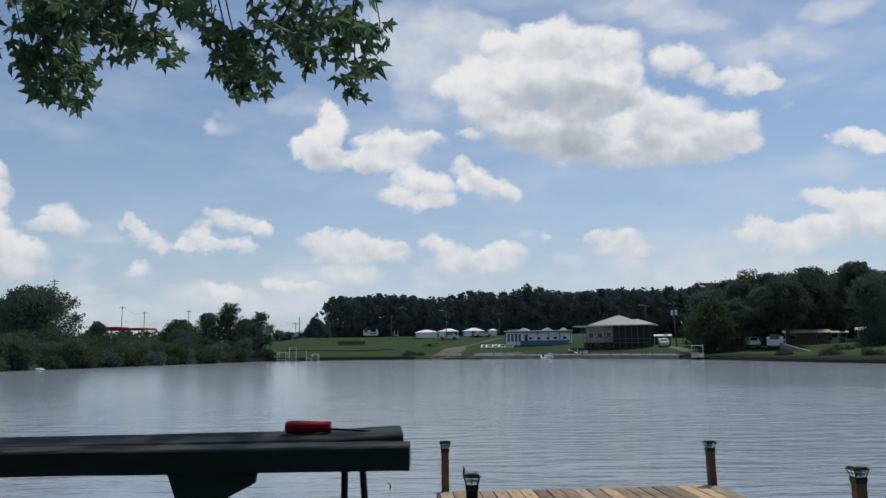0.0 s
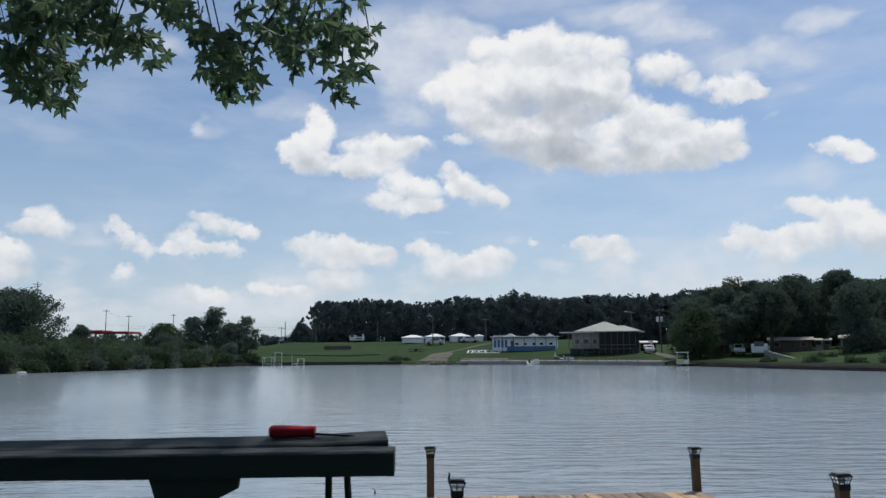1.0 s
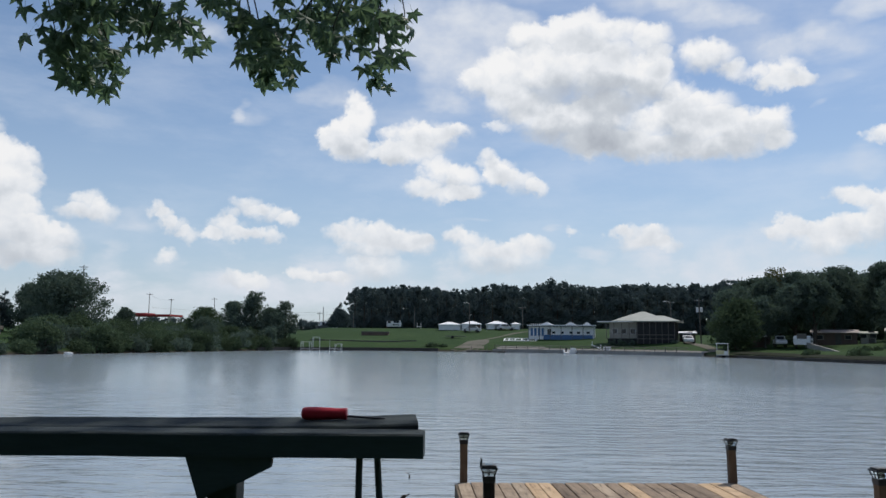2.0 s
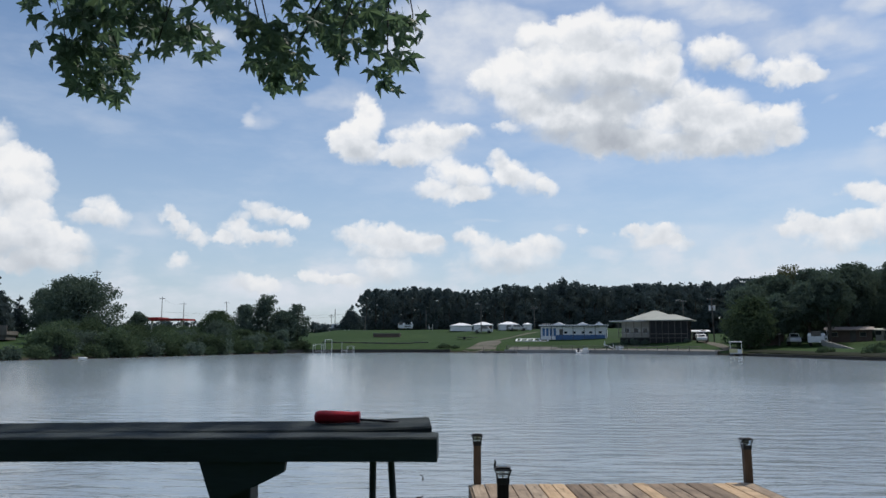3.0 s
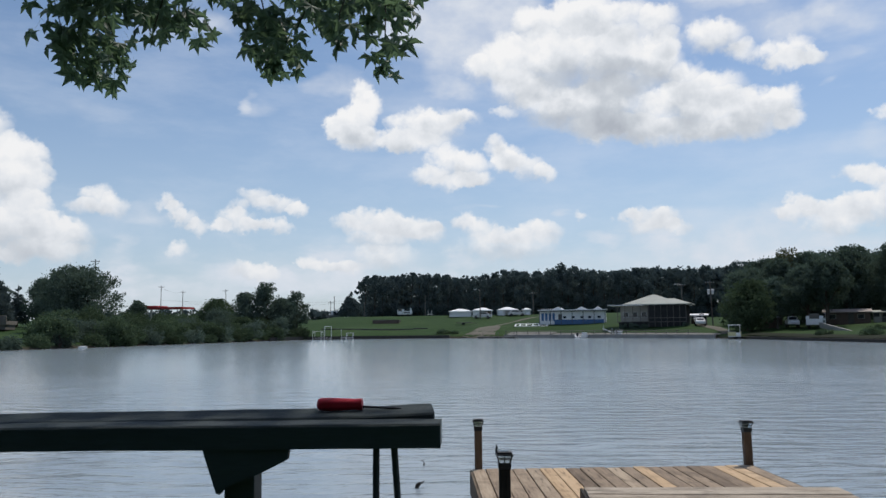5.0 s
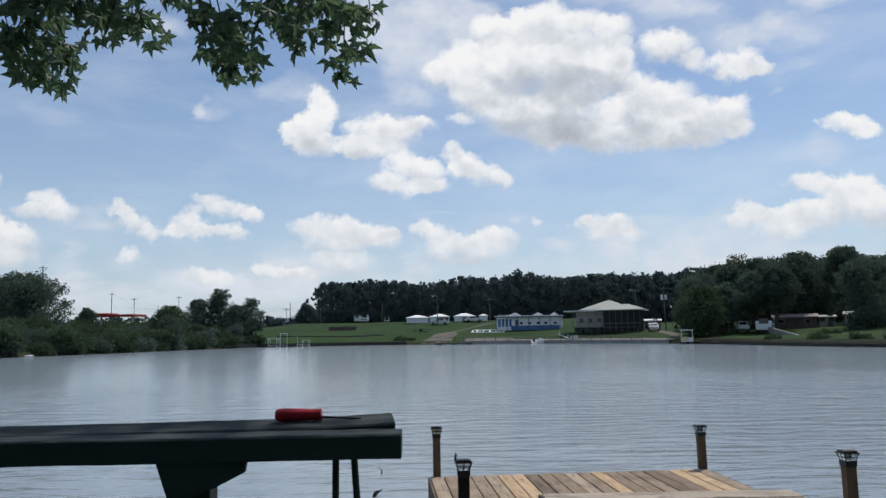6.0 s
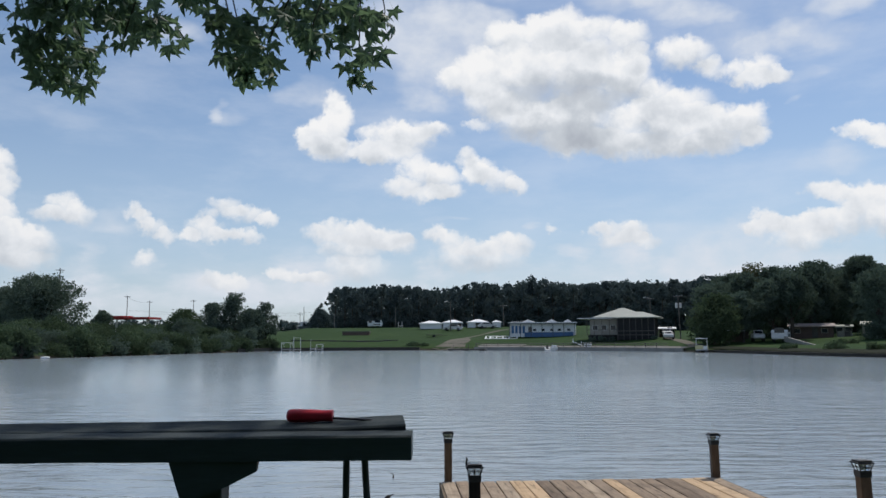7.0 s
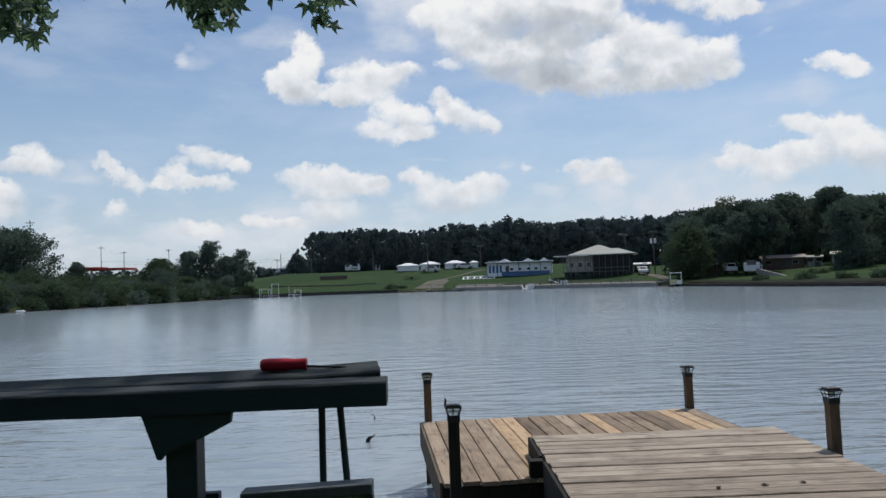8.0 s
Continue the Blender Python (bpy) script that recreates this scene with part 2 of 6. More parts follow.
thin = W.math("MULTIPLY", W.smooth(thin, -0.05, 2.0), W.smooth(W.noise(W.vec("MULTIPLY", coord, (1, 1, 1.6)), 24.0, 5.0, 0.55).outputs["Fac"], 0.2, 0.8, 0.50, 1.02))
veil = W.math("MULTIPLY", W.smooth(W.noise(W.vec("MULTIPLY", coord, (1, 1, 3.2)), 5.0, 6.0, 0.62).outputs["Fac"], 0.38, 0.75), 0.27)
haze = W.smooth(el, 0.0, 20.0, 0.60, 0.0)
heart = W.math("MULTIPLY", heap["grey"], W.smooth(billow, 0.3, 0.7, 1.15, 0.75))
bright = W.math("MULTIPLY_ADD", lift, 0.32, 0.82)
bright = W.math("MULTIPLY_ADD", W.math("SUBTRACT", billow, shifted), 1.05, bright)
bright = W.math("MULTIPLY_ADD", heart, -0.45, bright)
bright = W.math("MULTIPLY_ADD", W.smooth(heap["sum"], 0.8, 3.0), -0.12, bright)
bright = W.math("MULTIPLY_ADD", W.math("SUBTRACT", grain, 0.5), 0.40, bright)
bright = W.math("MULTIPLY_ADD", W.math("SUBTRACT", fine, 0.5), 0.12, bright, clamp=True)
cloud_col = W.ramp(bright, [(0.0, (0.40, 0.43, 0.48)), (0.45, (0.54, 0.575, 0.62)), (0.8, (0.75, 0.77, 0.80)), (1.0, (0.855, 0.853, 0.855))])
SKY = 0.1
blue = W.mix(1.0, sky.outputs[0], (SKY, SKY, SKY), "MULTIPLY")
soft_white = W.mix(haze, blue, (0.42, 0.52, 0.66))
soft_white = W.mix(veil, soft_white, (0.66, 0.72, 0.82))
soft_white = W.mix(thin, soft_white, (0.65, 0.69, 0.76))
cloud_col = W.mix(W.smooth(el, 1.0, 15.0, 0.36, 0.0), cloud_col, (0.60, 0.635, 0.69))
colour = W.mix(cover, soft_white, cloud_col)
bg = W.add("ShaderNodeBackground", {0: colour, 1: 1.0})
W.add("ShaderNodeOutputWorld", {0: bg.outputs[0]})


# ---- materials ----
def material(name):
    m = bpy.data.materials.new(name)
    m.use_nodes = True
    t = Nodes(m.node_tree)
    b = t.add("ShaderNodeBsdfPrincipled")
    t.add("ShaderNodeOutputMaterial", {0: b.outputs[0]})
    return m, t, b


def surface(name, dark, light, scale=3.0, rough=0.8, bump=0.2, metal=0.0, stretch=(1, 1, 1), vary=0.0, fine=8.0, depth=0.01, spec=0.5):
    """A two-scale mottled material: large stains and fine grain, with relief."""
    m, t, b = material(name)
    co = t.add("ShaderNodeTexCoord").outputs["Object"]
    info = t.add("ShaderNodeObjectInfo").outputs["Random"]
    co = t.vec("MULTIPLY", co, stretch)
    off = t.add("ShaderNodeCombineXYZ", {0: t.math("MULTIPLY", info, 37.0), 1: t.math("MULTIPLY", info, 11.0), 2: 0.0}).outputs[0]
    co = t.vec("ADD", co, off)
    big = t.noise(co, scale, 4.0, 0.6).outputs["Fac"]
    small = t.noise(co, scale * fine, 6.0, 0.65).outputs["Fac"]
    f = t.math("MULTIPLY_ADD", big, 0.55, t.math("MULTIPLY", small, 0.45))
    f = t.math("MULTIPLY_ADD", t.math("SUBTRACT", info, 0.5), vary, f)
    col = t.ramp(f, [(0.3, dark), (0.7, light)])
    t.put(b.inputs["Base Color"], col)
    t.put(b.inputs["Roughness"], t.math("MULTIPLY_ADD", small, 0.25, rough - 0.12, clamp=True))
    b.inputs["Metallic"].default_value = metal
    b.inputs["Specular IOR Level"].default_value = spec
    bm = t.add("ShaderNodeBump", {"Strength": bump, "Distance": depth, "Height": small})
    t.put(b.inputs["Normal"], bm.outputs[0])
    return m


def timber(name, tones, along="y", vary=0.5, rough=0.85):
    """Sawn boards: grain along one axis, knots, grey weathering that differs from board to board."""
    m, t, b = material(name)
    co = t.add("ShaderNodeTexCoord").outputs["Object"]
    info = t.add("ShaderNodeObjectInfo").outputs["Random"]
    off = t.add("ShaderNodeCombineXYZ", {0: t.math("MULTIPLY", info, 53.0), 1: t.math("MULTIPLY", info, 29.0), 2: info}).outputs[0]
    s = {"x": (1.2, 16, 16), "y": (16, 1.2, 16), "z": (16, 16, 1.2)}[along]
    st = {"x": (0.7, 3, 3), "y": (3, 0.7, 3), "z": (3, 3, 0.7)}[along]
    co = t.vec("ADD", co, off)
    g = t.noise(t.vec("MULTIPLY", co, s), 2.2, 6.0, 0.7).outputs["Fac"]
    st1 = t.noise(t.vec("MULTIPLY", co, st), 1.6, 3.0, 0.6).outputs["Fac"]
    v = t.add("ShaderNodeTexVoronoi", {"Vector": t.vec("MULTIPLY", co, st), "Scale": 1.5})
    knot = t.smooth(v.outputs["Distance"], 0.05, 0.12, 1.0, 0.0)
    hair = t.noise(t.vec("MULTIPLY", co, s), 8.0, 5.0, 0.7).outputs["Fac"]
    dirt = t.noise(co, 3.1, 5.0, 0.65).outputs["Fac"]
    f = t.math("MULTIPLY_ADD", g, 0.55, t.math("MULTIPLY_ADD", st1, 0.30, t.math("MULTIPLY_ADD", hair, 0.34, -0.095)))
    f = t.math("MULTIPLY_ADD", t.math("SUBTRACT", info, 0.5), vary, f)
    col = t.ramp(f, [(0.28, tones[0]), (0.5, tones[1]), (0.72, tones[2])])
    col = t.mix(t.math("MULTIPLY", knot, 0.75), col, tuple(c * 0.35 for c in tones[0]))
    col = t.mix(t.smooth(dirt, 0.46, 0.68, 0.0, 0.45), col, tuple(c * 0.55 for c in tones[0]))
    crack = t.smooth(g, 0.33, 0.43, 0.8, 0.0)
    col = t.mix(crack, col, tuple(c * 0.4 for c in tones[0]))
    t.put(b.inputs["Base Color"], col)
    b.inputs["Roughness"].default_value = rough
    b.inputs["Specular IOR Level"].default_value = 0.3
    bm = t.add("ShaderNodeBump", {"Strength": 0.7, "Distance": 0.006, "Height": t.math("MULTIPLY_ADD", hair, 0.5, g)})
    t.put(b.inputs["Normal"], bm.outputs[0])
    return m


def leaves(name, dark, light, through=0.35, rough=0.5, gloss=0.12, glow=(0.10, 0.15, 0.07), vary=0.0):
    """Leaf blades: colour differs from leaf to leaf, and some light comes through."""
    m = bpy.data.materials.new(name)
    m.use_nodes = True
    t = Nodes(m.node_tree)
    geo = t.add("ShaderNodeNewGeometry").outputs["Random Per Island"]
    info = t.add("ShaderNodeObjectInfo").outputs["Random"]
    f = t.math("FRACT", t.math("ADD", geo, info))
    co = t.add("ShaderNodeTexCoord").outputs["Object"]
    n = t.noise(co, 0.35, 2.0).outputs["Fac"]
    f = t.math("MULTIPLY_ADD", f, 0.5, t.math("MULTIPLY", n, 0.5))
    col = t.ramp(f, [(0.2, dark), (0.8, light)])
    tone = t.math("MULTIPLY_ADD", info, vary, 1.0 - vary / 2)
    col = t.mix(1.0, col, t.add("ShaderNodeCombineXYZ", {0: tone, 1: tone, 2: tone}).outputs[0], "MULTIPLY")
    b = t.add("ShaderNodeBsdfPrincipled", {"Base Color": col, "Roughness": rough, "Specular IOR Level": gloss})
    tr = t.add("ShaderNodeBsdfTranslucent", {0: t.mix(0.5, col, glow)})
    mx = t.add("ShaderNodeMixShader", {0: through, 1: b.outputs[0], 2: tr.outputs[0]})
    t.add("ShaderNodeOutputMaterial", {0: mx.outputs[0]})
    return m


def lake_water():
    m, t, b = material("lake_water")
    co = t.add("ShaderNodeTexCoord").outputs["Object"]
    bend = t.noise(co, 0.35, 2.0, 0.5).outputs["Color"]
    wavy = t.vec("MULTIPLY_ADD", bend, (0.9, 0.9, 0), co)
    w1 = t.noise(t.vec("MULTIPLY", wavy, (0.5, 1.8, 1)), 1.2, 3.0, 0.5).outputs["Fac"]
    w2 = t.noise(t.vec("MULTIPLY", wavy, (0.8, 2.6, 1)), 3.0, 3.0, 0.55).outputs["Fac"]
    gust = t.noise(t.vec("MULTIPLY", co, (1.0, 0.45, 1)), 0.06, 4.0, 0.55).outputs["Fac"]
    w3 = t.noise(t.vec("MULTIPLY", wavy, (0.55, 0.34, 1)), 1.0, 2.0, 0.5).outputs["Fac"]
    xy = t.add("ShaderNodeSeparateXYZ", {0: co})
    # a breeze roughens the east side, the west lies in the lee
    lee = t.smooth(t.math("DIVIDE", xy.outputs[0], t.math("ADD", t.math("ABSOLUTE", xy.outputs[1]), 6.0)), -0.25, 0.45, 0.0, 1.0)
    amp = t.math("MULTIPLY", t.smooth(gust, 0.36, 0.64, 0.40, 1.0), t.math("MULTIPLY_ADD", lee, 0.75, 0.5), clamp=True)
    away = t.smooth(xy.outputs[1], 8.0, 50.0, 1.0, 0.16)
    h = t.math("MULTIPLY_ADD", w2, 0.24, w1)
    h = t.math("MULTIPLY_ADD", h, away, t.math("MULTIPLY", w3, 0.34))
    bm = t.add("ShaderNodeBump", {"Strength": amp, "Distance": 0.20, "Height": h})
    t.put(b.inputs["Base Color"], (0.264, 0.316, 0.354, 1))
    # wavelets too small to tell apart out on the lake, calmer by the dock
    t.put(b.inputs["Roughness"], t.smooth(xy.outputs[1], 4.0, 55.0, 0.12, 0.145))
    b.inputs["IOR"].default_value = 1.34
    t.put(b.inputs["Normal"], bm.outputs[0])
    return m


def turf():
    m, t, b = material("turf")
    co = t.add("ShaderNodeTexCoord").outputs["Object"]
    big = t.noise(co, 0.06, 4.0, 0.6).outputs["Fac"]
    mid = t.noise(co, 0.5, 5.0, 0.65).outputs["Fac"]
    small = t.noise(co, 14.0, 5.0, 0.7).outputs["Fac"]
    f = t.math("MULTIPLY_ADD", big, 0.45, t.math("MULTIPLY_ADD", mid, 0.3, t.math("MULTIPLY", small, 0.25)))
    col = t.ramp(f, [(0.30, (0.014, 0.034, 0.010)), (0.52, (0.027, 0.058, 0.016)), (0.72, (0.056, 0.082, 0.026))])
    z = t.add("ShaderNodeSeparateXYZ", {0: co}).outputs[2]
    mud = t.smooth(t.math("MULTIPLY_ADD", mid, 0.5, z), 0.35, 0.85, 1.0, 0.0)
    col = t.mix(mud, col, (0.050, 0.045, 0.034))
    t.put(b.inputs["Base Color"], col)
    b.inputs["Roughness"].default_value = 0.95
    b.inputs["Specular IOR Level"].default_value = 0.15
    bm = t.add("ShaderNodeBump", {"Strength": 0.6, "Distance": 0.05, "Height": small})
    t.put(b.inputs["Normal"], bm.outputs[0])
    return m


WATER, TURF = lake_water(), turf()
OLD_WOOD = timber("weathered_boards", ((0.14, 0.102, 0.072), (0.295, 0.222, 0.158), (0.45, 0.355, 0.258)), "y", 0.35)
NEW_WOOD = timber("fresh_boards", ((0.37, 0.25, 0.145), (0.54, 0.382, 0.235), (0.63, 0.47, 0.31)), "y", 0.12)
WALK_WOOD = timber("walkway_boards", ((0.175, 0.142, 0.112), (0.375, 0.315, 0.25), (0.56, 0.485, 0.40)), "x", 0.22)
RIM_WOOD = timber("rim_timber", ((0.06, 0.045, 0.03), (0.12, 0.09, 0.06), (0.20, 0.15, 0.10)), "y", 0.2)
# near-black timber for joists, stringers, skirts, piles and one post
DARK_WOOD = timber("near_black_timber", ((0.012, 0.010, 0.008), (0.025, 0.02, 0.016), (0.045, 0.036, 0.028)), "z", 0.2)
POST_WOOD = timber("treated_post", ((0.085, 0.056, 0.036), (0.150, 0.100, 0.064), (0.22, 0.155, 0.105)), "z", 0.25)
GREEN_PAINT = surface("dark_green_paint", (0.018, 0.034, 0.039), (0.038, 0.064, 0.072), 5.0, 0.55, 0.25, stretch=(0.4, 3, 3), vary=0.15, depth=0.004)
GREEN_TOP = surface("streaked_green_paint", (0.016, 0.026, 0.029), (0.068, 0.082, 0.085), 4.0, 0.8, 0.8, stretch=(0.22, 6, 3), vary=0.2, depth=0.008, spec=0.18)
RED_PLASTIC = surface("red_plastic", (0.34, 0.007, 0.020), (0.50, 0.014, 0.032), 20.0, 0.35, 0.1, depth=0.001)
STEEL = surface("dull_steel", (0.05, 0.05, 0.054), (0.12, 0.12, 0.13), 20.0, 0.4, 0.1, metal=1.0, depth=0.001)
BLACK_PLASTIC = surface("black_plastic", (0.010, 0.010, 0.011), (0.028, 0.028, 0.030), 15.0, 0.45, 0.1, depth=0.001)
SLATE = surface("slate_paint", (0.060, 0.070, 0.072), (0.12, 0.135, 0.14), 6.0, 0.55, 0.15, depth=0.003)
PANEL_GREY = surface("grey_panel", (0.16, 0.165, 0.17), (0.26, 0.265, 0.27), 5.0, 0.6, 0.1, depth=0.002)
BARK = surface("bark", (0.035, 0.027, 0.02), (0.11, 0.09, 0.07), 6.0, 0.95, 0.9, stretch=(1, 1, 0.3), depth=0.03)
TWIG = surface("green_twig", (0.016, 0.018, 0.010), (0.040, 0.040, 0.022), 20.0, 0.8, 0.3)
GUM_LEAF = leaves("sweetgum_leaf", (0.078, 0.126, 0.116), (0.132, 0.190, 0.134), 0.45, 0.5, 0.3, (0.18, 0.29, 0.11))
# far trees and pines: distance haze is put into the paler, bluer leaf colour
FAR_LEAF = leaves("broad_leaf", (0.092, 0.128, 0.112), (0.134, 0.178, 0.136), 0.34, 0.9, 0.04, (0.09, 0.135, 0.075), 0.4)
BUSH_LEAF = leaves("bush_leaf", (0.064, 0.096, 0.062), (0.112, 0.154, 0.084), 0.32, 0.9, 0.04, (0.08, 0.125, 0.06), 0.7)
HAZY_PINE_LEAF = leaves("hazy_pine_needle", (0.088, 0.118, 0.124), (0.112, 0.148, 0.146), 0.34, 0.9, 0.02, (0.075, 0.105, 0.095))
PALE_LEAF = leaves("pale_leaf", (0.09, 0.10, 0.05), (0.18, 0.17, 0.10), 0.2, 0.8)
WHITE_PAINT = surface("white_paint", (0.74, 0.75, 0.76), (0.87, 0.88, 0.88), 0.8, 0.6, 0.05, vary=0.1)
WHITE_METAL = surface("white_metal", (0.60, 0.61, 0.62), (0.80, 0.80, 0.80), 1.0, 0.4, 0.05, depth=0.004)
CANVAS = surface("white_canvas", (0.76, 0.77, 0.78), (0.88, 0.88, 0.88), 0.7, 0.8, 0.1)
BLUE_PAINT = surface("blue_paint", (0.05, 0.12, 0.26), (0.09, 0.19, 0.38), 0.8, 0.6, 0.05)
TAN_ROOF = surface("tan_metal_roof", (0.24, 0.255, 0.215), (0.36, 0.375, 0.325), 0.6, 0.5, 0.1)
BROWN_ROOF = surface("brown_roof", (0.23, 0.19, 0.175), (0.36, 0.31, 0.29), 0.6, 0.7, 0.1)
TAN_WALL = surface("tan_siding", (0.27, 0.26, 0.225), (0.42, 0.405, 0.36), 0.7, 0.8, 0.1)
BROWN_WALL = surface("brown_siding", (0.09, 0.06, 0.05), (0.17, 0.12, 0.10), 0.7, 0.8, 0.1)
SCREEN = surface("insect_screen", (0.020, 0.021, 0.022), (0.045, 0.046, 0.048), 2.0, 0.9, 0.1, spec=0.1)
CONCRETE = surface("concrete", (0.20, 0.195, 0.18), (0.36, 0.35, 0.33), 0.5, 0.9, 0.3)
GRAVEL = surface("gravel", (0.125, 0.118, 0.107), (0.235, 0.224, 0.208), 0.5, 0.95, 0.6, depth=0.03)
DIRT = surface("worn_earth", (0.060, 0.058, 0.040), (0.165, 0.150, 0.118), 0.35, 0.95, 0.6, depth=0.03)
SHORE_TIMBER = surface("dark_shore_timber", (0.022, 0.021, 0.019), (0.075, 0.068, 0.058), 0.8, 0.85, 0.4, stretch=(1, 1, 3), depth=0.02)
MUD = surface("shaded_dark_earth", (0.012, 0.016, 0.009), (0.032, 0.036, 0.022), 0.5, 0.95, 0.6, depth=0.03, spec=0.1)
RED_PAINT = surface("red_fascia", (0.30, 0.020, 0.020), (0.44, 0.035, 0.03), 0.6, 0.6, 0.05)
POLE_WOOD = surface("grey_pole", (0.10, 0.09, 0.08), (0.20, 0.185, 0.165), 1.0, 0.9, 0.3, stretch=(1, 1, 0.2))
GLASS_DARK = surface("dark_glass", (0.012, 0.016, 0.02), (0.03, 0.036, 0.042), 1.0, 0.12, 0.0)
RUBBER = surface("tyre_rubber", (0.012, 0.012, 0.012), (0.03, 0.03, 0.03), 4.0, 0.9, 0.1)
SILVER_PAINT = surface("silver_car_paint", (0.38, 0.39, 0.40), (0.52, 0.53, 0.54), 1.0, 0.3, 0.0, metal=0.3)
YELLOW_PAINT = surface("yellow_panel", (0.46, 0.41, 0.20), (0.62, 0.57, 0.32), 1.0, 0.5, 0.05)
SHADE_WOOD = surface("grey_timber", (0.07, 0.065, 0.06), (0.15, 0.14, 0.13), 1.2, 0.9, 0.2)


def clear_plastic():
    m, t, b = material("lamp_glass")
    t.put(b.inputs["Base Color"], (0.85, 0.88, 0.88, 1))
    b.inputs["Roughness"].default_value = 0.15
    b.inputs["Transmission Weight"].default_value = 0.85
    b.inputs["IOR"].default_value = 1.2
    return m


LAMP_GLASS = clear_plastic()


# ---- building helpers ----
def thing(name, label, category, at=(0, 0, 0), turn=0.0, group="", kind=""):
    """An Empty at a thing's base that holds its parts."""
    ob = new(name)
    ob.matrix_basis = pose(*at, 0, 0, turn)
    ob.empty_display_size = 0.1
    return tagged(ob, label, category, group, kind)


def part(name, bm, mat, parent=None, label="", smooth=False):
    me = bpy.data.meshes.new(name)
    bm.normal_update()
    bm.to_mesh(me)
    bm.free()
    for p in me.polygons:
        p.use_smooth = smooth
    me.materials.append(mat)
    ob = new(name, me)
    ob.parent = parent
    return tagged(ob, label)


def mesh_of(name, verts, faces, mat, smooth=False):
    me = bpy.data.meshes.new(name)
    me.from_pydata(verts, [], faces)
    me.update()
    if smooth:
        for p in me.polygons:
            p.use_smooth = True
    me.materials.append(mat)
    return me


def box(bm, lo, hi, bevel=0.0, turn=None):
    """A block from corner to corner, with its edges taken off."""
    made = bmesh.ops.create_cube(bm, size=1.0)["verts"]
    mid = [(a + b) / 2 for a, b in zip(lo, hi)]
    for v in made:
        v.co = Vector([m + c * (b - a) for m, c, a, b in zip(mid, v.co, lo, hi)])
    if turn is not None:
        bmesh.ops.transform(bm, matrix=turn, verts=made)
    if bevel:
        edges = {e for v in made for e in v.link_edges}
        bmesh.ops.bevel(bm, geom=list(edges), offset=bevel, segments=2, affect="EDGES", profile=0.6)
    return bm


def block(lo, hi, bevel=0.0, turn=None):
    return box(bmesh.new(), lo, hi, bevel, turn)


def prism(outline, lo, hi, axis="y"):
    """A flat outline pushed from lo to hi along an axis."""
    bm = bmesh.new()
    put = {"y": lambda a, b, d: (a, d, b), "x": lambda a, b, d: (d, a, b), "z": lambda a, b, d: (a, b, d)}[axis]
    near = [bm.verts.new(put(a, b, lo)) for a, b in outline]
    far = [bm.verts.new(put(a, b, hi)) for a, b in outline]
    n = len(outline)
    bm.faces.new(near)
    bm.faces.new(far[::-1])
    for i in range(n):
        bm.faces.new((near[i], far[i], far[(i + 1) % n], near[(i + 1) % n]))
    bmesh.ops.recalc_face_normals(bm, faces=bm.faces[:])
    return bm


def tube(points, radii, sides=8, bm=None):
    """A round bar through points, with a radius at each."""
    bm = bm or bmesh.new()
    pts = [Vector(p) for p in points]
    rings = []
    for i, p in enumerate(pts):
        d = (pts[min(i + 1, len(pts) - 1)] - pts[max(i - 1, 0)]).normalized()
        side = d.orthogonal().normalized()
        up = d.cross(side)
        rings.append([bm.verts.new(p + (side * math.cos(a) + up * math.sin(a)) * radii[i])
                      for a in (k * math.tau / sides for k in range(sides))])
    for a, b in zip(rings, rings[1:]):
        for k in range(sides):
            bm.faces.new((a[k], a[(k + 1) % sides], b[(k + 1) % sides], b[k]))
    bm.faces.new(rings[0][::-1])
    bm.faces.new(rings[-1])
    bmesh.ops.recalc_face_normals(bm, faces=bm.faces[:])
    return bm


def rod(a, b, r, sides=8):
    return tube((a, b), (r, r), sides)


def lathe(profile, sides=24, axis="z"):
    """A turned shape from (radius, height) pairs."""
    bm = bmesh.new()
    rings = []
    for r, h in profile:
        ring = []
        for k in range(sides):
            a = k * math.tau / sides
            c, s = r * math.cos(a), r * math.sin(a)
            ring.append(bm.verts.new((c, s, h) if axis == "z" else (h, c, s)))
        rings.append(ring)
    for a, b in zip(rings, rings[1:]):
        for k in range(sides):
            bm.faces.new((a[k], a[(k + 1) % sides], b[(k + 1) % sides], b[k]))
    bm.faces.new(rings[0][::-1])
    bm.faces.new(rings[-1])
    bmesh.ops.recalc_face_normals(bm, faces=bm.faces[:])
    return bm


# ---- ground and lake ----
SHORE = [(-46, 4.6), (-62, 40), (-56.5, 76), (-57, 88), (-54, 95), (-51, 103.5), (-48, 114), (-44.5, 127), (-40.5, 140), (-35.5, 154), (-18, 158), (-2, 154.5),
         (12, 148), (23, 140.5), (31, 130.5), (37, 121.5), (40, 105), (42.5, 91), (47, 77), (62, 40), (50, 4.6)]
SH = np.array(SHORE, float)


def shore_gap(x, y):
    """Metres from the waterline: positive on land, negative on the lake."""
    x, y = np.asarray(x, float), np.asarray(y, float)
    best = np.full(x.shape, 1e9)
    odd = np.zeros(x.shape, bool)
    for (ax, ay), (bx, by) in zip(SH, np.roll(SH, -1, 0)):
        ex, ey = bx - ax, by - ay
        u = np.clip(((x - ax) * ex + (y - ay) * ey) / (ex * ex + ey * ey), 0, 1)
        best = np.minimum(best, np.hypot(x - ax - u * ex, y - ay - u * ey))
        cross = (ay > y) != (by > y)
        odd ^= cross & (x < ex * (y - ay) / (ey if ey else 1e-9) + ax)
    return np.where(odd, -best, best)


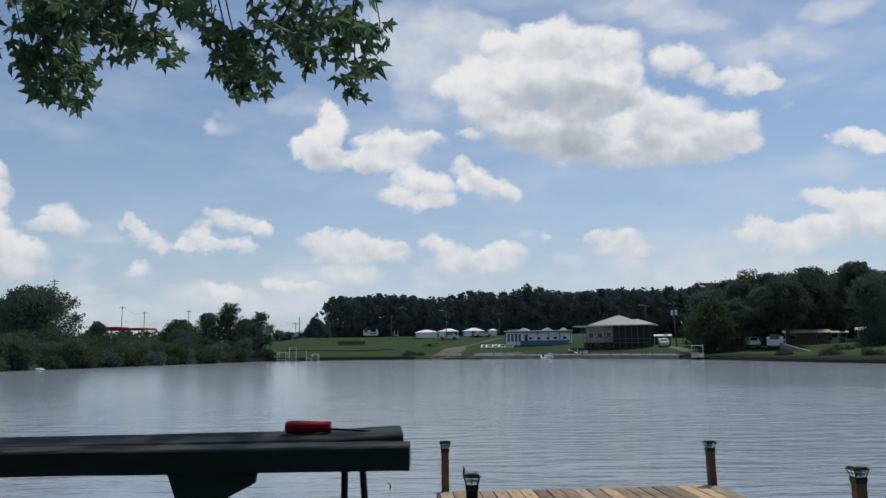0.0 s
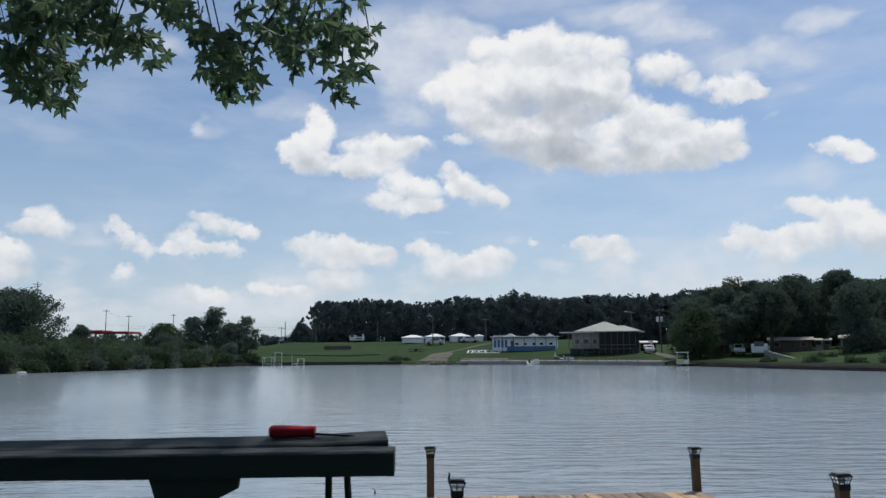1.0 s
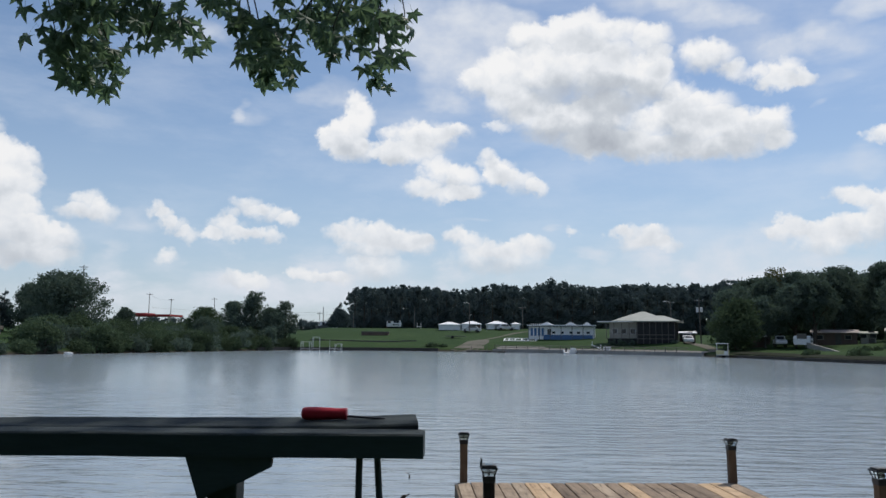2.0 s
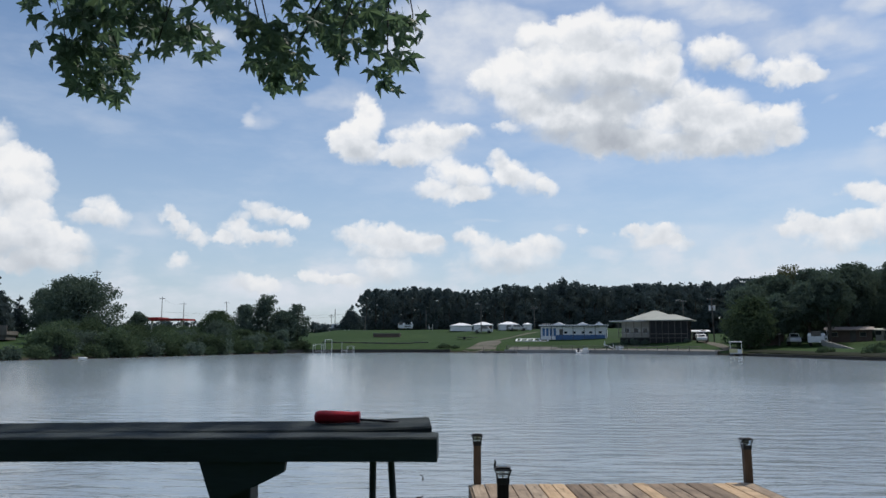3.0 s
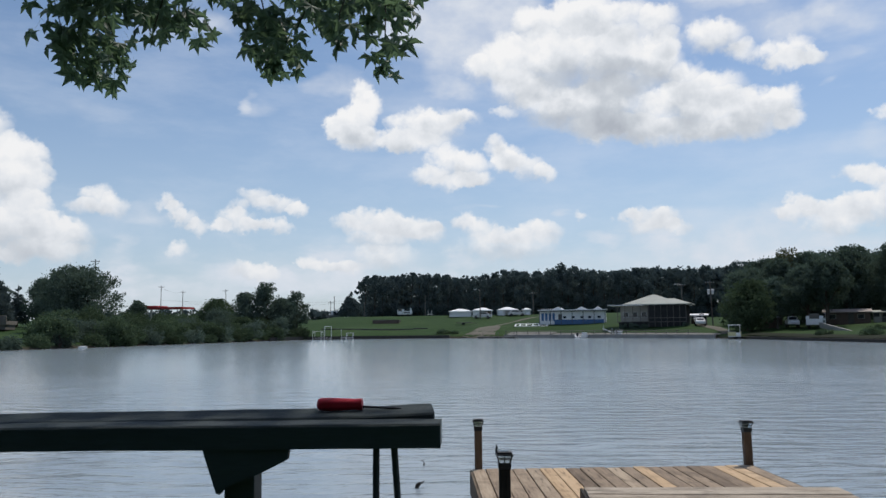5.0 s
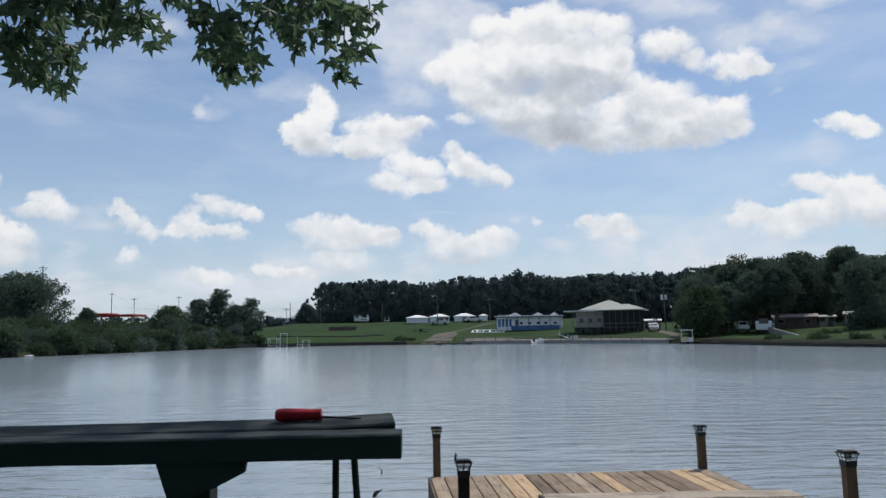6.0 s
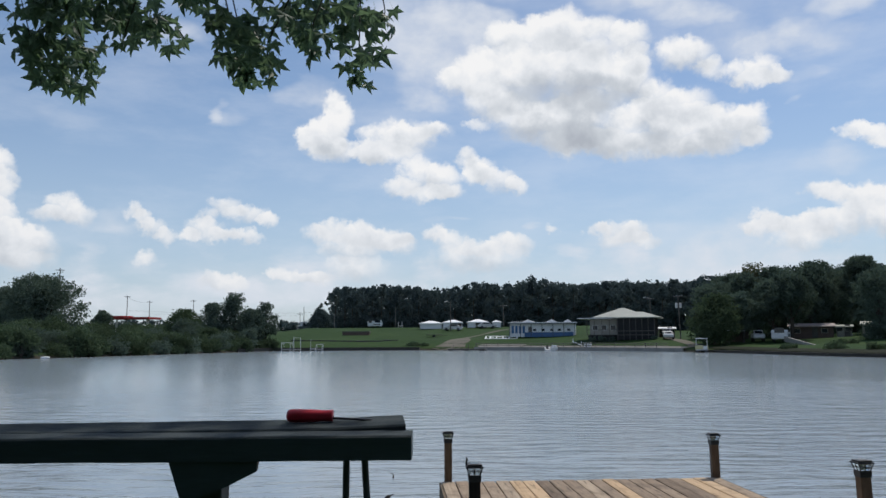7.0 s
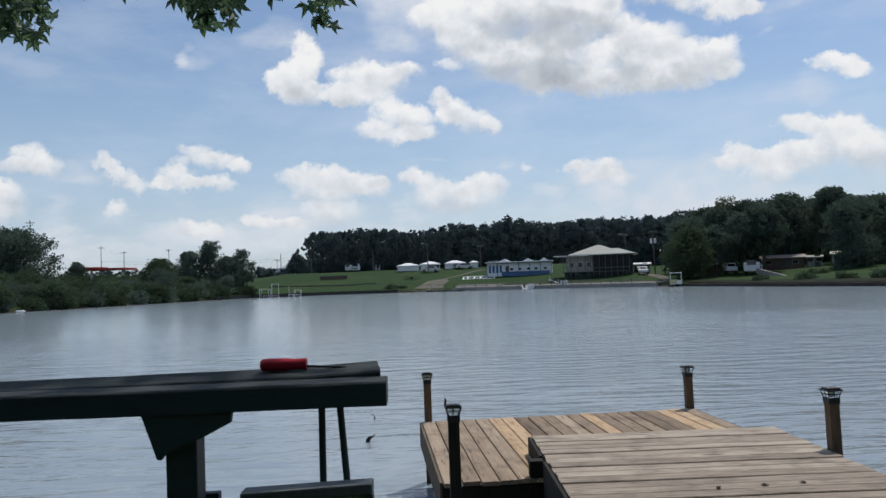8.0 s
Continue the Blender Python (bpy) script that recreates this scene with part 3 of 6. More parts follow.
def land(x, y):
    """Height of the ground."""
    x, y = np.asarray(x, float), np.asarray(y, float)
    d = shore_gap(x, y)
    far = np.clip((y - 60) / 30, 0, 1)
    bank = np.interp(d, (-6, -0.4, 0.15, 0.5, 3, 9, 30, 46, 120, 400, 900), (-1.6, -0.5, 0.12, 0.55, 1.0, 1.95, 3.9, 5.1, 5.9, 9, 14))
    # lower ground to the west and along the east bank
    low = np.interp(d, (-6, -0.4, 0.15, 0.5, 3, 30, 60, 150, 400, 900), (-1.6, -0.5, 0.12, 0.4, 0.7, 2.4, 3.4, 5.2, 9, 14))
    west = np.maximum(np.clip((-38 - x) / 16, 0, 1), np.clip((x - 35) / 8, 0, 1))
    far_side = bank * (1 - west) + low * west
    near = np.interp(d, (-6, -0.5, 0.2, 1.3, 400), (-1.6, -0.45, 0.3, 0.8, 0.9))
    z = far_side * far + near * (1 - far)
    z = z + np.where(d > 4, 0.12 * np.sin(x * 0.21 + 1.3) * np.sin(y * 0.17), 0.0)
    return z


def height(x, y):
    return float(land(np.array([x]), np.array([y]))[0])


def ground_sheet():
    xs = np.unique(np.concatenate([np.linspace(-900, -140, 14), np.linspace(-140, -70, 18), np.linspace(-70, 70, 141), np.linspace(70, 140, 18), np.linspace(140, 900, 14)]))
    ys = np.unique(np.concatenate([np.linspace(-120, -6, 9), np.linspace(-6, 8, 36), np.linspace(8, 80, 30), np.linspace(80, 165, 120), np.linspace(165, 260, 40), np.linspace(260, 1400, 18)]))
    X, Y = np.meshgrid(xs, ys)
    Z = land(X, Y)
    n, m = X.shape
    verts = np.stack([X.ravel(), Y.ravel(), Z.ravel()], 1).tolist()
    faces = [(j * m + i, j * m + i + 1, (j + 1) * m + i + 1, (j + 1) * m + i) for j in range(n - 1) for i in range(m - 1)]
    ob = new("ground", mesh_of("ground", verts, faces, TURF, True))
    return tagged(ob, "green mown grass rising from the lake shore", "ground", kind="structure")


ground_sheet()

bm = bmesh.new()
bmesh.ops.create_grid(bm, x_segments=8, y_segments=8, size=1.0)
for v in bm.verts:
    v.co = Vector((v.co.x * 130, v.co.y * 90 + 84, 0.0))
tagged(part("water", bm, WATER), "grey-blue lake water with small wind ripples", "water", kind="structure")


# ---- dock ----
DECK_Z, WALK_Z = 0.65, 0.80


def board_mesh(name, length, width, thick, along, mat, sag=0.0):
    """A plank with eased edges, worn a little hollow along its length."""
    w, h = width / 2, thick
    prof = [(-w, -h), (w, -h), (w, -0.005), (w - 0.005, 0.0), (-w + 0.005, 0.0), (-w, -0.005)]
    steps = 5
    verts, faces = [], []
    for k in range(steps):
        s = (k / (steps - 1) - 0.5) * length
        lift = sag * math.cos(math.pi * s / length) + 0.0015 * math.sin(9 * s)
        for a, b in prof:
            verts.append((a, s, b - lift) if along == "y" else (s, a, b - lift))
    n = len(prof)
    for k in range(steps - 1):
        for i in range(n):
            q = (k * n + i, k * n + (i + 1) % n, (k + 1) * n + (i + 1) % n, (k + 1) * n + i)
            faces.append(q if along == "y" else q[::-1])
    faces.append(tuple(range(n))[::-1])
    faces.append(tuple(range((steps - 1) * n, steps * n)))
    me = mesh_of(name, verts, faces, mat)
    b = bmesh.new()
    b.from_mesh(me)
    bmesh.ops.recalc_face_normals(b, faces=b.faces[:])
    b.to_mesh(me)
    b.free()
    return me


def place(me, name, parent, m, label=""):
    ob = new(name, me)
    ob.parent = parent
    ob.matrix_basis = m
    return tagged(ob, label)


def solar_cap(parent, z, w=0.039):
    """A solar post lamp: sleeve, small glazed lantern, flared square roof with its panel."""
    cap = part("solar_lamp", block((-w - 0.006, -w - 0.006, z), (w + 0.006, w + 0.006, z + 0.035), 0.003), BLACK_PLASTIC, parent, "black plastic solar lamp cap with clear sides")

    def frustum(z0, z1, a, b, inset=0.0):
        f = bmesh.new()
        lo = [f.verts.new((x * a, y * a, z0)) for x, y in ((-1, -1), (1, -1), (1, 1), (-1, 1))]
        hi = [f.verts.new((x * b, y * b, z1)) for x, y in ((-1, -1), (1, -1), (1, 1), (-1, 1))]
        f.faces.new(lo[::-1]), f.faces.new(hi)
        for i in range(4):
            f.faces.new((lo[i], lo[(i + 1) % 4], hi[(i + 1) % 4], hi[i]))
        return f

    part("lantern_glass", frustum(z + 0.036, z + 0.088, w - 0.008, w + 0.008), LAMP_GLASS, cap, "clear plastic lantern sides")
    for x, y in ((-1, -1), (1, -1), (1, 1), (-1, 1)):
        a, b = w - 0.002, w + 0.016
        part("corner_bar", tube(((x * a, y * a, z + 0.033), (x * b, y * b, z + 0.09)), (0.0045, 0.0045), 5), BLACK_PLASTIC, cap)
    for k in range(4):
        turn = Matrix.Rotation(k * math.pi / 2, 4, "Z")
        f = rod((0, -(w - 0.001), z + 0.034), (0, -(w + 0.015), z + 0.09), 0.003, 5)
        f2 = rod((-(w + 0.006), -(w + 0.006), z + 0.062), ((w + 0.006), -(w + 0.006), z + 0.062), 0.003, 5)
        for g in (f, f2):
            bmesh.ops.transform(g, matrix=turn, verts=g.verts[:])
            part("glazing_bar", g, BLACK_PLASTIC, cap)
    r = frustum(z + 0.088, z + 0.098, w + 0.024, w + 0.020)
    box(r, (-w - 0.012, -w - 0.012, z + 0.097), (w + 0.012, w + 0.012, z + 0.112), 0.006)
    part("lamp_roof", r, BLACK_PLASTIC, cap, "flared black lamp roof")
    part("solar_panel", block((-0.03, -0.03, z + 0.1125), (0.03, 0.03, z + 0.115), 0.001), GLASS_DARK, cap, "small glossy solar panel")
    return cap


def dock_post(x, y, top, foot, lean=(0, 0), mat=None, label="brown square timber dock post with a solar lamp cap"):
    p = thing("dock_post", label, "post", (x, y, foot), 3.0, "dock posts")
    p.matrix_basis = pose(x, y, foot, lean[0], lean[1], 3.0)
    h = top - foot - 0.115
    part("shaft", block((-0.0395, -0.0395, 0), (0.0395, 0.0395, h), 0.005), mat or POST_WOOD, p)
    part("sleeve", block((-0.043, -0.043, h - 0.012), (0.043, 0.043, h), 0.003), BLACK_PLASTIC, p, "black sleeve")
    solar_cap(p, h - 0.001)
    return p


dock_post(-0.09, 8.60, 1.175, -0.6)
dock_post(2.825, 8.80, 1.125, -0.6, (0, -1.2))
dock_post(3.02, 6.00, 1.255, -0.6, (0, -1.2))
p4 = dock_post(0.125, 5.76, 1.27, -0.6, (0, 0), DARK_WOOD, "dark weathered dock post with a solar lamp cap")
part("mooring_hook", tube(((-0.050, 0.02, 1.84), (-0.056, 0.02, 1.87), (-0.050, 0.02, 1.895), (-0.058, 0.02, 1.91)), (0.010, 0.008, 0.007, 0.003), 6), BLACK_PLASTIC, p4, "small dark hook")

deck = thing("dock_deck", "square wooden dock deck of weathered and fresh boards", "dock", (-0.16, 8.55, 0.0), 4.4)
DECK_W, DECK_L, BW = 2.99, 2.60, 0.1325
nb = 21
old_me = board_mesh("board", DECK_L, BW, 0.032, "y", OLD_WOOD)
new_me = board_mesh("board", DECK_L, BW, 0.032, "y", NEW_WOOD)
FRESH = {5, 6, 12, 18, 19}
for i in range(nb):
    place(new_me if i in FRESH else old_me, "board", deck,
          pose((i + 0.5) * DECK_W / nb, -DECK_L / 2 + 0.010 * math.sin(i * 2.3), DECK_Z + 0.003 * math.sin(i * 1.7), 0, 0.5 * math.sin(i * 4.1), 0.16 * math.sin(i * 3.1)),
          "pale fresh board" if i in FRESH else "")
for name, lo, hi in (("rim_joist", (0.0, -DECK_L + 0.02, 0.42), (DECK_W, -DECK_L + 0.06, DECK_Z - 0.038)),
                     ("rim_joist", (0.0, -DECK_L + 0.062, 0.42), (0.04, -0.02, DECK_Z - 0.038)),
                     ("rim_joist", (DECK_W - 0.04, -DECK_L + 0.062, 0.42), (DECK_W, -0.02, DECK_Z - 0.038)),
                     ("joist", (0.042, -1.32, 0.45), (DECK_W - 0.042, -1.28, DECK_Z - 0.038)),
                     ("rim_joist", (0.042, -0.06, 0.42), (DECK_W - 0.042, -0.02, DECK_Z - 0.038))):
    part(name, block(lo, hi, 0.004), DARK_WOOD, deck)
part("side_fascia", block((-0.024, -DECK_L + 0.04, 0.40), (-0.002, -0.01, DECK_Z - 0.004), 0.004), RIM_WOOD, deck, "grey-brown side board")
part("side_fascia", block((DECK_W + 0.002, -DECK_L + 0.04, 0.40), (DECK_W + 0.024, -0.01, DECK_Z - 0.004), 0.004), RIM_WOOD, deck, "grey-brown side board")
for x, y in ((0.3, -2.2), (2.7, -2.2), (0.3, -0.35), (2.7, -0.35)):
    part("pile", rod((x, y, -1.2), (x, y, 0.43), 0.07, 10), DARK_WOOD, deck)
near_y = 5.92

walkway = thing("walkway", "raised wooden walkway of worn grey-brown cross boards", "walkway", (0, 0, 0))
WX0, WX1, WY0, WY1 = 0.81, 2.90, 3.0, 6.86
walk_me = board_mesh("board", WX1 - WX0, 0.132, 0.034, "x", WALK_WOOD)
n = int((WY1 - WY0) / 0.145)
for i in range(n):
    place(walk_me, "board", walkway, pose((WX0 + WX1) / 2 + 0.005 * math.sin(i * 2.9), WY1 - 0.07 - i * 0.145, WALK_Z + 0.003 * math.sin(i * 2.1),
                                          0.5 * math.sin(i * 1.3), 0.12 * math.sin(i * 0.9), 0.22 * math.sin(i * 2.4)))
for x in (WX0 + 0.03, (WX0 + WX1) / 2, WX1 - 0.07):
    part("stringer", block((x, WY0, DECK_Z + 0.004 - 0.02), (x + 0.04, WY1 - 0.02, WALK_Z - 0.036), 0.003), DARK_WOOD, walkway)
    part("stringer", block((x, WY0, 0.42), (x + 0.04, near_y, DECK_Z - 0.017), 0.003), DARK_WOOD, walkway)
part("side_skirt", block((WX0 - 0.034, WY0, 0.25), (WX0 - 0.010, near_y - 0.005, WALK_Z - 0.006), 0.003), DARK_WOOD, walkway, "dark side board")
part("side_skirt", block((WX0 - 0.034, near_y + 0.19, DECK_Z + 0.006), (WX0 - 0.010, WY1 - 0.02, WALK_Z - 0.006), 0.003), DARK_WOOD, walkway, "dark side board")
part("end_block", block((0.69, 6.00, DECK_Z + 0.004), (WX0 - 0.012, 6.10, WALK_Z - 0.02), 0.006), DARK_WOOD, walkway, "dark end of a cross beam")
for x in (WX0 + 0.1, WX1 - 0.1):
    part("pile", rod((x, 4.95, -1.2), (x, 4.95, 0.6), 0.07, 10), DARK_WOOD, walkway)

# ---- the fish-cleaning table ----
GZ = 0.80
table = thing("cleaning_table", "narrow dark green painted timber cleaning table on a post", "table", (0, 0, 0))


def warped(name, x0, x1, y0, y1, z, thick, curl, mat, topmat=None, label="", skew=0.0, rise=0.0):
    """A long plank whose end lifts and whose edge wanders."""
    steps = 26
    verts, faces = [], []
    for k in range(steps + 1):
        s = k / steps
        x = x0 + (x1 - x0) * s
        lift = curl(x) + 0.0009 * math.sin(7.0 * x + y0 * 9) + 0.0006 * math.sin(19 * x)
        dy = 0.002 * math.sin(5 * x + 1.0)
        for y, dz in ((y0 + dy, -thick), (y1 + dy, -thick), (y1 + dy, -0.006), (y1 - 0.006 + dy, 0.0), (y0 + 0.006 + dy, 0.0), (y0 + dy, -0.006)):
            verts.append((x - skew * (y - y0) / (y1 - y0) * s, y, z + lift + dz + rise * (y - y0) / (y1 - y0)))
    for k in range(steps):
        for i in range(6):
            faces.append((k * 6 + i, k * 6 + (i + 1) % 6, (k + 1) * 6 + (i + 1) % 6, (k + 1) * 6 + i))
    faces.append((5, 4, 3, 2, 1, 0))
    faces.append(tuple(steps * 6 + i for i in range(6)))
    me = mesh_of(name, verts, faces, mat)
    b = bmesh.new()
    b.from_mesh(me)
    bmesh.ops.recalc_face_normals(b, faces=b.faces[:])
    b.to_mesh(me)
    b.free()
    # upward faces take the second, more streaked paint
    if topmat:
        me.materials.append(topmat)
        for p in me.polygons:
            p.material_index = 1 if p.normal.z > 0.5 else 0
    ob = new(name, me)
    ob.parent = table
    return tagged(ob, label)


warped("front_beam", -3.2, -0.148, 2.600, 2.755, 1.838, 0.078, lambda x: 0.0, GREEN_PAINT, GREEN_TOP)
warped("top_board", -3.2, -0.172, 2.762, 2.935, 1.842, 0.038,
       lambda x: 0.016 * max(0.0, (x + 0.62) / 0.45) ** 1.3 - 0.004 * max(0.0, (-0.8 - x) / 0.6), GREEN_TOP, None, "warped dark green top board", 0.02, 0.017)
for x0 in (-0.815, -2.6):
    part("post", block((x0 - 0.05, 2.635, GZ - 0.3), (x0 + 0.05, 2.735, 1.759), 0.005), GREEN_PAINT, table)
    part("gusset", prism([(x0 - 0.115, 1.759), (x0 + 0.171, 1.759), (x0 + 0.166, 1.727), (x0 + 0.075, 1.682), (x0 + 0.0, 1.655), (x0 - 0.045, 1.632), (x0 - 0.056, 1.617), (x0 - 0.068, 1.620)], 2.605, 2.633, "y"), GREEN_PAINT, table)
    part("gusset", prism([(x0 - 0.10, 1.759), (x0 + 0.13, 1.759), (x0 + 0.12, 1.735), (x0 + 0.05, 1.70), (x0 - 0.05, 1.66)], 2.737, 2.765, "y"), GREEN_PAINT, table)
part("foot_rail", block((-0.86, 2.74, 1.40), (-0.725, 2.78, 1.472), 0.004), GREEN_PAINT, table)
part("brace_rod", rod((-0.368, 2.70, 1.759), (-0.378, 2.70, GZ - 0.1), 0.0115, 10), GREEN_PAINT, table, "straight dark metal rod")
part("rod_foot", block((-0.392, 2.68, 1.748), (-0.344, 2.72, 1.7585), 0.003), GREEN_PAINT, table)
part("brace_rod", rod((-0.308, 2.70, 1.759), (-0.240, 2.70, GZ - 0.1), 0.0115, 10), GREEN_PAINT, table, "slanting dark metal rod")

table.matrix_basis = Matrix.Translation((-0.148, 2.6, 1.8)) @ pose(0, 0, 0, 0, -0.15, 1.3) @ Matrix.Translation((0.148, -2.6, -1.8))

# ---- red screwdriver ----
driver = thing("screwdriver", "red-handled screwdriver lying on the green table top", "screwdriver", (-0.606, 2.858, 1.8785), -1.0)
handle = lathe([(0.012, 0.0), (0.0185, 0.003), (0.0225, 0.012), (0.0235, 0.028), (0.0230, 0.055), (0.0218, 0.085), (0.0202, 0.108), (0.0194, 0.122), (0.0202, 0.138), (0.0206, 0.148), (0.0203, 0.1505), (0.010, 0.151)], 30, "x")
for v in handle.verts:
    a = math.atan2(v.co.z, v.co.y)
    k = 1.0 - (0.045 * (0.5 + 0.5 * math.cos(6 * a)) if 0.02 < v.co.x < 0.125 else 0.0)
    v.co.y, v.co.z = v.co.y * k, v.co.z * k
for v in handle.verts:
    v.co.x *= 1.09
part("handle", handle, RED_PLASTIC, driver, "fluted red plastic handle", True)
part("shank", tube(((0.163, 0, -0.008), (0.290, 0.004, -0.0155), (0.305, 0.004, -0.0165)), (0.0042, 0.0042, 0.0034), 10), STEEL, driver, "dark steel shank")

# ---- framed board under the table ----
cabinet = thing("framed_board", "upright grey board in a slate-coloured wooden frame", "board", (-0.364, 2.50, GZ - 0.05), 0.6)
cabinet.matrix_basis = pose(-0.364, 2.50, GZ - 0.05, 0, -2.0, 0.6)
part("panel", block((-0.178, -0.012, 0.02), (0.178, 0.012, 0.757), 0.003), PANEL_GREY, cabinet, "grey inset panel")
part("top_rail", block((-0.20, -0.04, 0.758), (0.20, 0.04, 0.792), 0.006), SLATE, cabinet)
part("stile", block((-0.20, -0.03, 0.0), (-0.180, 0.03, 0.757), 0.003), SLATE, cabinet)
part("stile", block((0.180, -0.03, 0.0), (0.20, 0.03, 0.757), 0.003), SLATE, cabinet)

# ---- litter on the walkway ----
for k, (x, y, a) in enumerate(((2.05, 5.02, 20), (2.30, 5.05, 100), (1.75, 5.0, 60))):
    lf = thing("fallen_leaf", "small curled brown leaf on the walkway boards", "leaf", (x, y, WALK_Z + 0.006), a, "fallen leaves")
    part("blade", prism([(-0.022, 0.0), (0.0, 0.006), (0.022, 0.001), (0.022, 0.003), (0.0, 0.010), (-0.022, 0.004)], -0.012, 0.012, "y"), BARK, lf)

# ---- twigs standing in the water ----
def snag(x, y, pts, r, label):
    t = thing("dead_twig", label, "twig", (x, y, -0.3), 0, "twigs in the water")
    part("stem", tube(pts, [r * (1 - 0.6 * i / (len(pts) - 1)) for i in range(len(pts))], 6), BARK, t)
    return t


snag(-1.00, 12.6, ((0, 0, 0), (0.01, 0, 0.30), (0.016, 0, 0.34), (-0.002, 0, 0.375), (-0.035, 0, 0.38)), 0.016, "short bent dead twig standing in the water")
two = snag(-0.92, 10.85, ((-0.02, 0, 0), (-0.03, 0, 0.29), (0.02, 0, 0.36), (0.075, 0, 0.395)), 0.02, "stubby dead twig with a curled leaf in the water")
part("curled_leaf", prism([(-0.06, 0.29), (-0.03, 0.28), (-0.005, 0.32), (0.05, 0.375), (0.0, 0.385), (-0.045, 0.35)], -0.006, 0.006, "y"), BARK, two)

# ---- the sweetgum over the bank ----
def leaf_mesh(name, curl, size):
    """A star-shaped blade with five pointed lobes, folded along its veins, and its stalk."""
    tips = ((-90, 1.0), (-28, 0.92), (34, 0.66), (146, 0.66), (208, 0.92))
    ring = []
    for k, (a, r) in enumerate(tips):
        b = tips[(k + 1) % 5][0] + (360 if k == 4 else 0)
        a2 = a if k < 4 else 208
        ring.append((a2, r, -curl * r * r))
        mid = (a2 + (tips[(k + 1) % 5][0] if k < 4 else 270)) / 2
        if k == 2:
            ring.append((90, 0.12, 0.0))
            continue
        for off, rr in ((-14, 0.60), (0, 0.44), (14, 0.60)):
            ring.append((mid + off, rr, 0.04))
    verts = [(0.0, 0.0, 0.02)]
    for a, r, z in ring:
        verts.append((r * math.cos(radians(a)), r * math.sin(radians(a)), z))
    n = len(ring)
    faces = [(0, 1 + i, 1 + (i + 1) % n) for i in range(n)]
    k = len(verts)
    verts += [(-0.012, 0.1, 0), (0.012, 0.1, 0), (0.008, 0.95, 0.08), (-0.008, 0.95, 0.08)]
    faces.append((k, k + 1, k + 2, k + 3))
    verts = [(x * size, (y - 0.95) * size, z * size) for x, y, z in verts]
    return mesh_of(name, verts, faces, GUM_LEAF)


gum = thing("sweetgum_tree", "sweetgum tree on the bank with low hanging star-leaved branches", "tree", (-3.6, -0.8, 0.8))
part("trunk", tube(((0, 0, -0.3), (0.05, 0.0, 1.5), (0.1, 0.1, 4.0), (0.1, 0.3, 7.0), (0.0, 0.3, 11.0)), (0.32, 0.25, 0.2, 0.14, 0.03), 14), BARK, gum, smooth=True)
LIMB = [Vector(p) for p in ((-3.5, -0.6, 4.0), (-3.0, 1.2, 5.0), (-2.2, 3.0, 5.1), (-1.5, 4.2, 4.95), (-0.6, 4.7, 4.75), (0.1, 4.75, 4.55))]
base = Vector((-3.6, -0.8, 0.8))
part("limb", tube([p - base for p in LIMB], (0.10, 0.075, 0.05, 0.032, 0.02, 0.008), 8), BARK, gum, smooth=True)
part("limb", tube([Vector(p) - base for p in ((-3.5, -0.5, 5.2), (-2.4, 0.2, 6.6), (-0.8, 1.4, 7.6), (0.8, 2.6, 8.0))], (0.09, 0.07, 0.045, 0.01), 8), BARK, gum, smooth=True)
part("limb", tube([Vector(p) - base for p in ((-3.5, -0.4, 6.0), (-4.2, 1.8, 7.2), (-4.0, 3.6, 7.8))], (0.08, 0.05, 0.01), 8), BARK, gum, smooth=True)
LEAF_A, LEAF_B, LEAF_C = leaf_mesh("leaf", 0.30, 0.088), leaf_mesh("leaf", 0.12, 0.076), leaf_mesh("leaf", 0.5, 0.096)
rng = random.Random(11)
loose = []          # leaves of the upper crown, joined


def leaf_pose(p, rng):
    """A hanging blade: its tip points down and outward, its face any way round."""
    tip = Vector((rng.gauss(0, 0.45), rng.gauss(0, 0.45), -1.0)).normalized()
    face = Vector((rng.gauss(0, 0.8), -1.0 + rng.gauss(0, 0.7), rng.gauss(0.35, 0.5)))
    zax = (face - tip * face.dot(tip)).normalized()
    yax = -tip
    xax = yax.cross(zax)
    m = Matrix((xax, yax, zax)).transposed().to_4x4()
    return Matrix.Translation(p) @ m @ Matrix.Scale(rng.uniform(0.72, 1.12), 4)


def spray(x, y, z, rx, rz, count, joined=False):
    """A hanging spray: one twig from the limb, and its leaves."""
    root = min(LIMB, key=lambda q: (q - Vector((x, y, z))).length + abs(q.x - x)) + Vector((rng.uniform(-0.1, 0.1), 0, 0))
    mid = root.lerp(Vector((x, y, z + rz)), 0.6) + Vector((0, 0, 0.08))
    end = Vector((x, y, z - 0.3 * rz))
    if not joined:
        part("twig", tube([p - base for p in (root, mid, Vector((x, y, z + 0.6 * rz)), end)], (0.009, 0.006, 0.004, 0.0022), 5), TWIG, gum)
    for k in range(count if joined else int(count * 1.7)):
        a, r = rng.uniform(0, math.tau), math.sqrt(rng.random())
        p = Vector((x + rx * r * math.cos(a), y + rng.gauss(0, 0.16), z + rz * r * math.sin(a) + 0.045))
        m = leaf_pose(p, rng)
        me = rng.choice((LEAF_A, LEAF_A, LEAF_B, LEAF_C))
        if joined or k >= count:
            loose.append((me, m))
        else:
            ob = new("leaf", me)
            ob.parent = gum
            ob.matrix_basis = Matrix.Translation(-base) @ m


